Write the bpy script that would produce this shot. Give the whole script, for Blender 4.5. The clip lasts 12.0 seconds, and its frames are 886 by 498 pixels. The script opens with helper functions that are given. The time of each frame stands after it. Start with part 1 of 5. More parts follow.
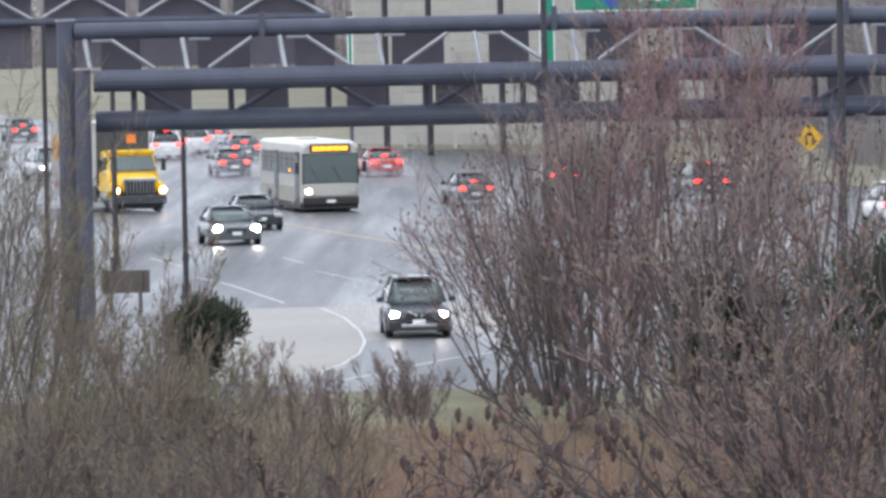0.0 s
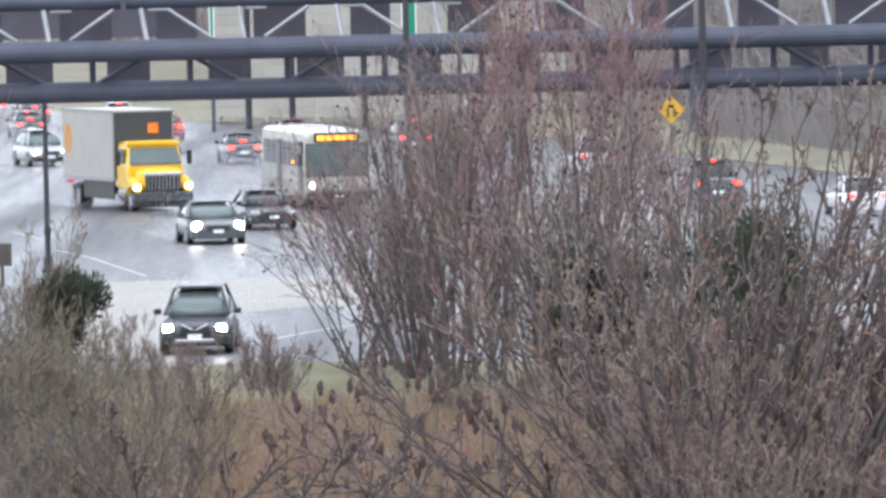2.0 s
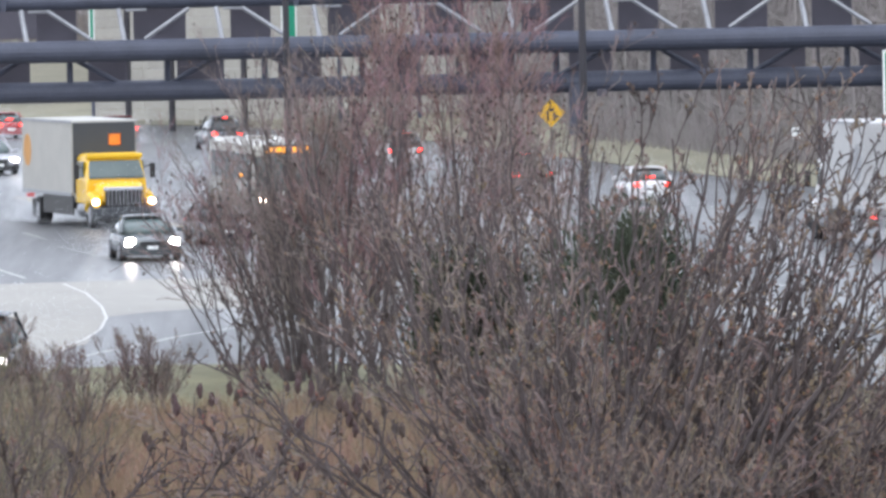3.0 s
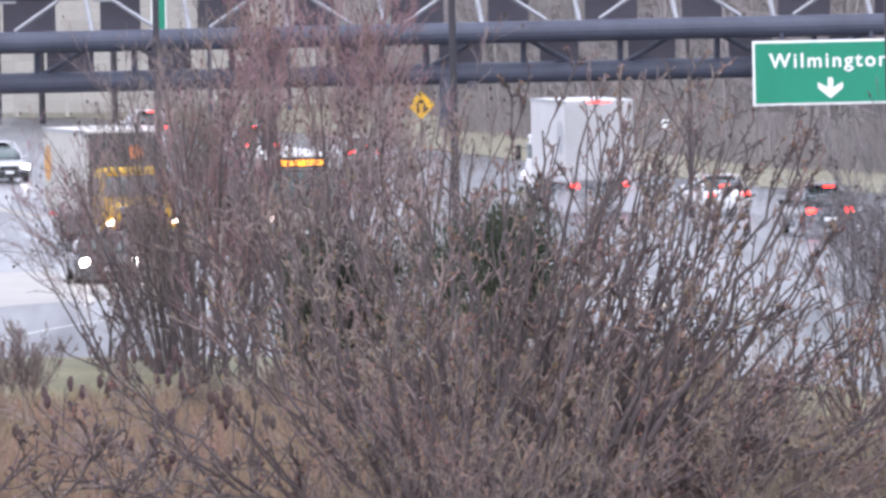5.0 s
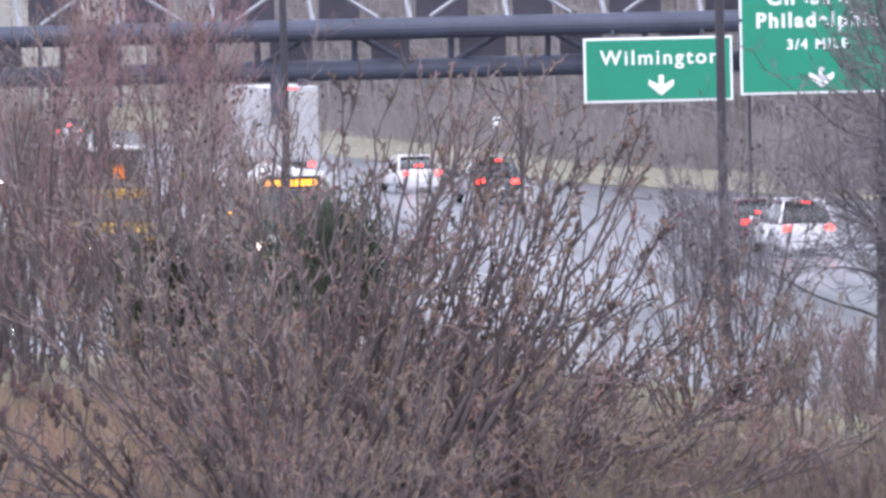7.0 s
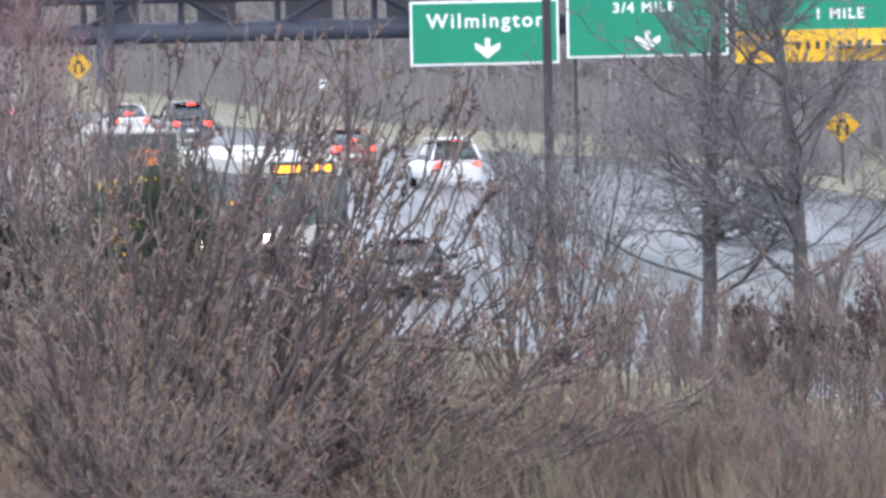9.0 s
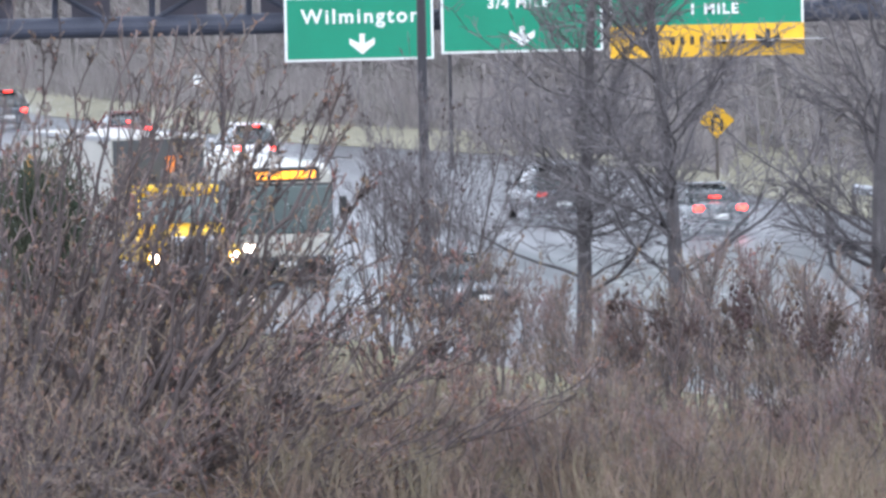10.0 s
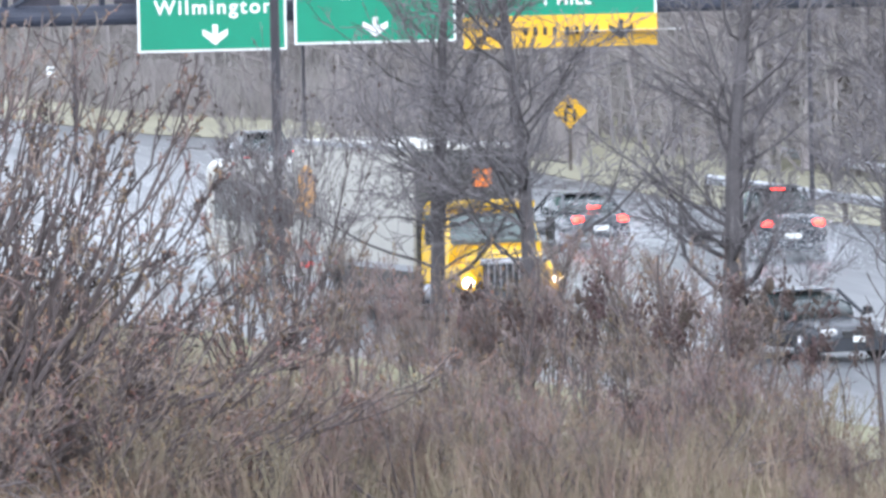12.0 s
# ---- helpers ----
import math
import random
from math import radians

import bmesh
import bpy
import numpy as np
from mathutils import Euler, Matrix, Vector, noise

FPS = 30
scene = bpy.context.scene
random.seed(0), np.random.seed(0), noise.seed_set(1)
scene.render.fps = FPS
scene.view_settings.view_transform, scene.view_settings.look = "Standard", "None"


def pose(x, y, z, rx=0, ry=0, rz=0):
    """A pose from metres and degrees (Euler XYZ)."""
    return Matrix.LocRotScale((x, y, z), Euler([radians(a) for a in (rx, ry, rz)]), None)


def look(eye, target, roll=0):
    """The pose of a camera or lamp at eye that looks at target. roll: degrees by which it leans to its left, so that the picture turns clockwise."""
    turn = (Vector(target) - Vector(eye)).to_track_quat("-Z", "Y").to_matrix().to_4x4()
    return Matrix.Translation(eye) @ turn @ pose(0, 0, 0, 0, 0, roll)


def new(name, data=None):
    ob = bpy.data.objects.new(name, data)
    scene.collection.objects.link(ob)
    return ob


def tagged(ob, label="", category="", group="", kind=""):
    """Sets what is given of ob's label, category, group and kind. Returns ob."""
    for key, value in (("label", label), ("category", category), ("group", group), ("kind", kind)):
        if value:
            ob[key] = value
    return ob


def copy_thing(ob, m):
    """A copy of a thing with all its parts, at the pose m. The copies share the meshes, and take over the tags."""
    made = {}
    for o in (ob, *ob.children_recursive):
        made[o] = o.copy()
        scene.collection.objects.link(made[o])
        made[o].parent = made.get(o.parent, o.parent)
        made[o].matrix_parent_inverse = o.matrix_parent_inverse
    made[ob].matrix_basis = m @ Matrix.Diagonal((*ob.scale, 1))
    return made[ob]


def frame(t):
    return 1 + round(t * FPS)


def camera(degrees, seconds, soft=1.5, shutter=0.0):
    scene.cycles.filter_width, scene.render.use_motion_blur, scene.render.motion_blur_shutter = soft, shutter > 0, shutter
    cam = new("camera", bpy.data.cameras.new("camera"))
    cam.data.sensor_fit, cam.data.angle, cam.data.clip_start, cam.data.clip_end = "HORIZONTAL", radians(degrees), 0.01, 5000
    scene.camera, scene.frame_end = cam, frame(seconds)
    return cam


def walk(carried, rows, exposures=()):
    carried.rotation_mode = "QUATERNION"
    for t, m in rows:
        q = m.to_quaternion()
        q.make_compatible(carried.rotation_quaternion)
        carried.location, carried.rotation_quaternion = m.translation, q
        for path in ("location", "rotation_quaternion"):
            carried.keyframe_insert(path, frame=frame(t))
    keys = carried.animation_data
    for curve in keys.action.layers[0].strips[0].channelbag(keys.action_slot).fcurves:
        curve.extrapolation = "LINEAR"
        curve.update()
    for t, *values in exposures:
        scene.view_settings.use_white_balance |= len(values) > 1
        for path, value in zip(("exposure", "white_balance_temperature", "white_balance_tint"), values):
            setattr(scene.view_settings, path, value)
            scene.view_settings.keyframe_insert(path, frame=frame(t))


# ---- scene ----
ARC = 14960.0   # bearings and dips are given in arcs of 1/14960 radian
EYE = (0.0, 0.0, 10.3)

# seconds, bearing of the axis, dip of the axis below the horizon, lean in degrees
PATH = [
    (0.0, -122.3, 487.9, 1.20), (0.5, -134.8, 525.7, 1.24), (1.0, -90.7, 523.4, 1.30), (1.2, -34.2, 533.9, 1.25),
    (1.5, -0.0, 546.0, 1.44), (2.0, 121.1, 541.5, 1.27), (2.1, 134.7, 551.1, 1.25), (2.2, 203.9, 543.0, 1.25),
    (2.4, 260.9, 553.8, 1.25), (2.5, 266.4, 539.6, 1.26), (2.7, 277.5, 510.2, 1.25), (3.0, 334.0, 540.7, 1.15),
    (3.5, 349.4, 532.0, 1.15), (3.7, 430.5, 633.9, 1.24), (5.3, 592.6, 552.1, 1.25), (5.4, 607.7, 572.0, 1.25),
    (5.5, 623.1, 575.0, 1.23), (5.7, 651.5, 563.7, 1.25), (6.0, 689.4, 613.8, 1.25), (6.2, 743.9, 549.6, 1.25),
    (6.5, 770.1, 577.0, 1.25), (7.0, 861.8, 570.3, 1.28), (7.5, 1021.5, 638.0, 1.22), (7.7, 1075.2, 662.9, 1.21),
    (9.3, 1182.4, 640.6, 1.25), (9.5, 1175.1, 671.6, 1.36), (9.6, 1208.0, 679.4, 1.25), (9.7, 1269.6, 688.6, 1.33),
    (10.0, 1389.8, 654.7, 1.22), (10.4, 1381.3, 650.4, 1.25), (10.5, 1408.0, 648.5, 1.14), (11.0, 1432.0, 674.4, 1.23),
    (11.5, 1572.9, 641.8, 1.27), (11.7, 1588.0, 689.3, 1.25), (12.0, 1649.2, 676.6, 1.25),
]


def aim(b, dip, lean):
    a, e = b / ARC, dip / ARC
    way = Vector((math.sin(a) * math.cos(e), math.cos(a) * math.cos(e), -math.sin(e)))
    return look(EYE, Vector(EYE) + way * 100, -lean)


cam = camera(6.0, 12.0, 3.1)
walk(cam, [(t, aim(b, dip, lean)) for t, b, dip, lean in PATH],
     [(0.0, 0.08, 6500, 11), (0.5, 0.08, 6500, 11), (1.0, 0.25, 6500, 11), (1.5, 0.35, 6500, 11), (2.0, 0.42, 6500, 11), (2.5, 0.3, 6500, 11), (3.5, 0.25, 6500, 11), (5.5, 0.63, 6350, 21), (6.0, 0.64, 6320, 21), (7.0, 0.58, 6250, 21), (7.5, 0.55, 6330, 22),
      (9.5, 0.6, 6270, 11), (10.5, 0.56, 6180, 13), (11.0, 0.66, 6200, 10), (11.5, 0.84, 6250, 10), (12.0, 0.92, 6250, 10)])

# ---- sky and light: rain, closed cloud ----
world = bpy.data.worlds.new("overcast")
scene.world = world
world.use_nodes = True
wn = world.node_tree.nodes
wl = world.node_tree.links
sky = wn.new("ShaderNodeTexSky")
sky.sky_type, sky.sun_disc = "NISHITA", False
sky.sun_elevation, sky.sun_rotation = radians(38), radians(200)
grey = wn.new("ShaderNodeMix")
grey.data_type = "RGBA"
grey.inputs[0].default_value = 0.88
grey.inputs[7].default_value = (14.2, 15.3, 17.4, 1)
wl.new(sky.outputs[0], grey.inputs[6])
wl.new(grey.outputs[2], wn["Background"].inputs[0])
wn["Background"].inputs[1].default_value = 0.115
sun = new("sun", bpy.data.lights.new("sun", "SUN"))
sun.data.energy, sun.data.angle, sun.data.color = 0.6, radians(40), (1, 0.97, 0.93)
sun.matrix_basis = look((-30, -80, 90), (0, 0, 0))


# ---- materials ----
def mat(name, color, rough=0.7, metal=0.0, vary=0.25, scale=3.0, bump=0.0, fine=40.0, random_obj=0.0, island=0.0, spec=0.5):
    """A surface with stains at one scale, grain at another, and a fine relief."""
    m = bpy.data.materials.new(name)
    m.use_nodes = True
    n, l = m.node_tree.nodes, m.node_tree.links
    b = n["Principled BSDF"]
    b.inputs["Roughness"].default_value, b.inputs["Metallic"].default_value = rough, metal
    b.inputs["Specular IOR Level"].default_value = spec
    co = n.new("ShaderNodeTexCoord")
    big, small = n.new("ShaderNodeTexNoise"), n.new("ShaderNodeTexNoise")
    big.inputs["Scale"].default_value, small.inputs["Scale"].default_value = scale, fine
    big.inputs["Detail"].default_value = 4
    add = n.new("ShaderNodeMath")
    add.operation = "ADD"
    for t in (big, small):
        l.new(co.outputs["Object"], t.inputs["Vector"])
    l.new(big.outputs[0], add.inputs[0])
    l.new(small.outputs[0], add.inputs[1])
    last = add.outputs[0]
    if random_obj or island:
        src = n.new("ShaderNodeObjectInfo").outputs["Random"] if random_obj else n.new("ShaderNodeNewGeometry").outputs["Random Per Island"]
        mul = n.new("ShaderNodeMath")
        mul.operation = "MULTIPLY_ADD"
        l.new(src, mul.inputs[0])
        mul.inputs[1].default_value = random_obj or island
        l.new(last, mul.inputs[2])
        last = mul.outputs[0]
    rng = n.new("ShaderNodeMapRange")
    l.new(last, rng.inputs[0])
    extra = random_obj or island
    rng.inputs[1].default_value, rng.inputs[2].default_value = 0.6, 1.4 + extra
    rng.inputs[3].default_value, rng.inputs[4].default_value = 1 - vary, 1 + vary
    mix = n.new("ShaderNodeMix")
    mix.data_type, mix.blend_type = "RGBA", "MULTIPLY"
    mix.inputs[0].default_value = 1
    mix.inputs[6].default_value = (*color, 1)
    l.new(rng.outputs[0], mix.inputs[7])
    l.new(mix.outputs[2], b.inputs["Base Color"])
    if island:                                             # patches of russet, olive and grey over the plants
        hs, geo, tx, hr = n.new("ShaderNodeHueSaturation"), n.new("ShaderNodeNewGeometry"), n.new("ShaderNodeTexNoise"), n.new("ShaderNodeMapRange")
        tx.inputs["Scale"].default_value, tx.inputs["Detail"].default_value = 0.9, 3
        l.new(geo.outputs["Position"], tx.inputs["Vector"])
        l.new(tx.outputs[0], hr.inputs[0])
        hr.inputs[1].default_value, hr.inputs[2].default_value = 0.35, 0.65
        hr.inputs[3].default_value, hr.inputs[4].default_value = 0.455, 0.535
        l.new(hr.outputs[0], hs.inputs["Hue"])
        hs.inputs["Saturation"].default_value = 1.22
        l.new(mix.outputs[2], hs.inputs["Color"])
        l.new(hs.outputs[0], b.inputs["Base Color"])
    if bump:
        bp = n.new("ShaderNodeBump")
        bp.inputs["Strength"].default_value, bp.inputs["Distance"].default_value = bump, 0.03
        l.new(small.outputs[0], bp.inputs["Height"])
        l.new(bp.outputs[0], b.inputs["Normal"])
    return m


def glow(name, color, strength):
    m = bpy.data.materials.new(name)
    m.use_nodes = True
    b = m.node_tree.nodes["Principled BSDF"]
    b.inputs["Base Color"].default_value = (*color, 1)
    b.inputs["Emission Color"].default_value = (*color, 1)
    b.inputs["Emission Strength"].default_value = strength
    return m


ASPHALT = mat("wet_asphalt", (0.05, 0.053, 0.058), 0.40, 0, 0.35, 0.06, 0.25, 1.6, spec=0.38)


def streaks(m):
    """Wheel tracks and puddled streaks along the lanes, in tone and gloss."""
    n, l = m.node_tree.nodes, m.node_tree.links
    b = n["Principled BSDF"]
    co, mp, tx, rr = n.new("ShaderNodeTexCoord"), n.new("ShaderNodeMapping"), n.new("ShaderNodeTexNoise"), n.new("ShaderNodeMapRange")
    mp.inputs["Rotation"].default_value = (0, 0, radians(11))
    mp.inputs["Scale"].default_value = (0.55, 0.018, 1)
    tx.inputs["Scale"].default_value, tx.inputs["Detail"].default_value = 1.0, 5
    l.new(co.outputs["Object"], mp.inputs["Vector"])
    l.new(mp.outputs[0], tx.inputs["Vector"])
    l.new(tx.outputs[0], rr.inputs[0])
    rr.inputs[1].default_value, rr.inputs[2].default_value = 0.3, 0.7
    rr.inputs[3].default_value, rr.inputs[4].default_value = 0.27, 0.55
    l.new(rr.outputs[0], b.inputs["Roughness"])


streaks(ASPHALT)
CONCRETE = mat("wet_concrete", (0.23, 0.215, 0.185), 0.5, 0, 0.2, 0.15, 0.2, 2.0)
PAINT_W = mat("white_road_paint", (0.45, 0.45, 0.43), 0.4, 0, 0.25, 2, 0.1)
PAINT_Y = mat("yellow_road_paint", (0.55, 0.36, 0.08), 0.4, 0, 0.3, 2, 0.1)
EARTH = mat("damp_earth_and_litter", (0.2, 0.155, 0.112), 0.9, 0, 0.5, 0.35, 0.8, 4)
VERGE = mat("winter_grass_verge", (0.135, 0.128, 0.068), 0.9, 0, 0.35, 0.25, 0.6, 3)
BANK = mat("pale_winter_grass_bank", (0.185, 0.172, 0.118), 0.9, 0, 0.35, 0.12, 0.6, 3)
STEEL = mat("painted_steel_blue_grey", (0.058, 0.065, 0.093), 0.6, 0.0, 0.3, 1.2, 0.1, 20)
GALV = mat("galvanised_steel", (0.3, 0.31, 0.33), 0.4, 0.5, 0.25, 2, 0.05, 20)
DARK = mat("dark_panel", (0.075, 0.07, 0.09), 0.6, 0.1, 0.3, 1, 0.1)
POLE = mat("weathered_dark_pole", (0.035, 0.033, 0.04), 0.6, 0.1, 0.3, 1, 0.1)
GREEN = mat("green_sign_sheeting", (0.0, 0.23, 0.13), 0.45, 0, 0.12, 1, 0.0)
WHITE = mat("white_sign_sheeting", (0.8, 0.82, 0.8), 0.45, 0, 0.1, 3)
AMBER = mat("yellow_sign_sheeting", (0.75, 0.42, 0.02), 0.45, 0, 0.15, 2)
BLUE = mat("blue_sign_sheeting", (0.03, 0.09, 0.4), 0.45, 0, 0.1, 2)
BLACK = mat("black_paint", (0.02, 0.02, 0.02), 0.5, 0, 0.2, 3)
WALL = mat("beige_concrete_panel", (0.36, 0.345, 0.305), 0.85, 0, 0.18, 0.3, 0.3, 6, random_obj=0.5)
WOOD = mat("weathered_board", (0.10, 0.085, 0.075), 0.85, 0, 0.3, 2, 0.3, 20)
BARK = mat("wet_dark_bark", (0.088, 0.072, 0.072), 0.8, 0, 0.35, 3, 0.5, 25)
BARK_K = mat("wet_brown_bark", (0.078, 0.062, 0.061), 0.8, 0, 0.4, 3, 0.5, 25)
BARK_G = mat("grey_bark", (0.088, 0.08, 0.084), 0.85, 0, 0.35, 3, 0.5, 25)
TWIG = mat("brown_twigs", (0.2, 0.168, 0.158), 0.8, 0, 0.45, 0.8, 0, 30, island=0.8)
TWIG_D = mat("dark_wet_twigs", (0.19, 0.157, 0.142), 0.8, 0, 0.45, 0.8, 0, 30, island=0.8)
TWIG_M = mat("rusty_brown_twigs", (0.225, 0.182, 0.148), 0.8, 0, 0.5, 0.8, 0, 30, island=0.9)
TWIG_R = mat("reddish_twigs", (0.2365, 0.1626, 0.1558), 0.8, 0, 0.4, 0.8, 0, 30, island=0.8)
TWIG_O = mat("olive_brown_twigs", (0.15, 0.135, 0.1), 0.8, 0, 0.45, 0.8, 0, 30, island=0.8)
TWIG_G = mat("grey_twigs", (0.15, 0.14, 0.145), 0.8, 0, 0.4, 0.8, 0, 30, island=0.8)
BUD = mat("russet_buds", (0.19, 0.128, 0.092), 0.8, 0, 0.5, 2, 0, 30, island=1.0)
SEED = mat("dark_seed_heads", (0.062, 0.046, 0.042), 0.9, 0, 0.4, 2, 0, 30, island=0.6)
STRAW = mat("dry_straw", (0.185, 0.156, 0.122), 0.85, 0, 0.55, 0.5, 0, 30, island=1.2)
RUSSET = mat("russet_dead_growth", (0.235, 0.178, 0.135), 0.85, 0, 0.5, 0.5, 0, 30, island=1.0)
NEEDLE = mat("dark_evergreen", (0.05, 0.06, 0.042), 0.85, 0, 0.45, 1.5, 0, 30, island=0.8)
# trunks and twigs lightened towards the backdrop, standing in for haze
FARWOOD = mat("far_winter_wood_haze_tint", (0.24, 0.224, 0.218), 0.95, 0, 0.35, 0.12, 0, 1.0, island=0.9)
# paler than bare woodland: the rain haze is part of this colour
HILL = mat("wooded_rise_haze_tint", (0.345, 0.325, 0.325), 0.95, 0, 0.25, 0.12, 0, 1.0)
TYRE = mat("wet_rubber", (0.02, 0.02, 0.022), 0.6, 0, 0.2, 5)
RIM = mat("alloy_rim", (0.35, 0.35, 0.37), 0.35, 0.8, 0.15, 5)
GLASS = mat("tinted_window", (0.10, 0.13, 0.128), 0.10, 0, 0.2, 1, spec=0.6)
DARKGLASS = mat("dark_side_window", (0.035, 0.045, 0.046), 0.12, 0, 0.2, 1, spec=0.4)
CHROME = mat("chrome_trim", (0.6, 0.6, 0.62), 0.2, 0.9, 0.1, 4)
HEAD = glow("lit_headlamp", (1.0, 0.95, 0.9), 30)
HEAD_W = glow("lit_warm_headlamp", (1.0, 0.83, 0.72), 9)
TAIL = glow("lit_tail_lamp", (1.0, 0.035, 0.02), 6)
TAILDIM = glow("dim_tail_lamp", (0.6, 0.03, 0.02), 0.6)
LED = glow("amber_destination_leds", (1.0, 0.36, 0.02), 2.2)
SPRAY = bpy.data.materials.new("water_spray")
SPRAY.use_nodes = True
nt = SPRAY.node_tree
nt.nodes.remove(nt.nodes["Principled BSDF"])
mx, df, tr = nt.nodes.new("ShaderNodeMixShader"), nt.nodes.new("ShaderNodeBsdfDiffuse"), nt.nodes.new("ShaderNodeBsdfTranslucent")
for k, sh in ((1, df), (2, tr)):
    sh.inputs["Color"].default_value = (0.82, 0.84, 0.87, 1)
    nt.links.new(sh.outputs[0], mx.inputs[k])
nt.links.new(mx.outputs[0], nt.nodes["Material Output"].inputs["Surface"])
OFF = mat("unlit_lamp_glass", (0.5, 0.5, 0.5), 0.15, 0.2, 0.1, 3)


def paint(name, color, rough=0.25):
    return mat(name, color, rough, 0.1, 0.12, 0.8, 0, 15)


# ---- mesh helpers ----
def spot(b, d, z=0.0):
    return Vector((d * math.sin(b / ARC), d * math.cos(b / ARC), z))


def ground_at(b, v):
    """The place on the ground at a bearing and a dip."""
    return spot(b, EYE[2] * ARC / (v + 546))


def mesh(name, bm, material):
    me = bpy.data.meshes.new(name)
    bmesh.ops.recalc_face_normals(bm, faces=bm.faces)
    bm.to_mesh(me)
    bm.free()
    me.materials.append(material)
    return me


def part(name, bm, material, parent, label="", m=None):
    ob = new(name, mesh(name, bm, material))
    ob.parent = parent
    if m is not None:
        ob.matrix_basis = m
    if label:
        tagged(ob, label)
    return ob


def thing(name, label, category, group="", kind=""):
    return tagged(new(name), label, category, group, kind)


def box(x0, x1, y0, y1, z0, z1, bev=0.0, bm=None):
    bm = bm or bmesh.new()
    r = bmesh.ops.create_cube(bm, size=1, matrix=Matrix.Translation(((x0 + x1) / 2, (y0 + y1) / 2, (z0 + z1) / 2)) @ Matrix.Diagonal((x1 - x0, y1 - y0, z1 - z0, 1)))
    if bev:
        es = list({e for v in r["verts"] for e in v.link_edges})
        bmesh.ops.bevel(bm, geom=es, offset=bev, segments=2, affect="EDGES", profile=0.6)
    return bm


def rod(a, b, r0, r1=None, n=10, bm=None):
    bm = bm or bmesh.new()
    a, b = Vector(a), Vector(b)
    r1 = r0 if r1 is None else r1
    q = (b - a).to_track_quat("Z", "Y").to_matrix().to_4x4()
    bmesh.ops.create_cone(bm, cap_ends=True, segments=n, radius1=r0, radius2=r1, depth=(b - a).length, matrix=Matrix.Translation((a + b) / 2) @ q)
    return bm


def loft(rings, bm=None, caps=True):
    bm = bm or bmesh.new()
    vs = [[bm.verts.new(p) for p in r] for r in rings]
    n = len(rings[0])
    for a, b in zip(vs, vs[1:]):
        for i in range(n):
            bm.faces.new((a[i], a[(i + 1) % n], b[(i + 1) % n], b[i]))
    if caps:
        bm.faces.new(vs[0])
        bm.faces.new(vs[-1])
    return bm


def sheet(pts, z=0.0, bm=None):
    bm = bm or bmesh.new()
    bm.faces.new([bm.verts.new((p[0], p[1], z)) for p in pts])
    return bm


def band(line, w, z, bm=None):
    """A painted strip of width w along a line on the ground."""
    bm = bm or bmesh.new()
    vs = []
    for i, p in enumerate(line):
        a, b = line[max(i - 1, 0)], line[min(i + 1, len(line) - 1)]
        t = (b - a).normalized()
        s = Vector((-t.y, t.x, 0)) * w / 2
        vs.append((bm.verts.new((p.x + s.x, p.y + s.y, z)), bm.verts.new((p.x - s.x, p.y - s.y, z))))
    for a, b in zip(vs, vs[1:]):
        bm.faces.new((a[0], b[0], b[1], a[1]))
    return bm


def writing(body, size, material, parent, m, name="writing", bold=0.012):
    c = bpy.data.curves.new(name, "FONT")
    c.body, c.size, c.align_x, c.align_y, c.extrude, c.offset = body, size, "CENTER", "CENTER", 0.004, bold
    c.space_character = 1.24
    c.materials.append(material)
    ob = new(name, c)
    ob.parent, ob.matrix_basis = parent, m
    return ob

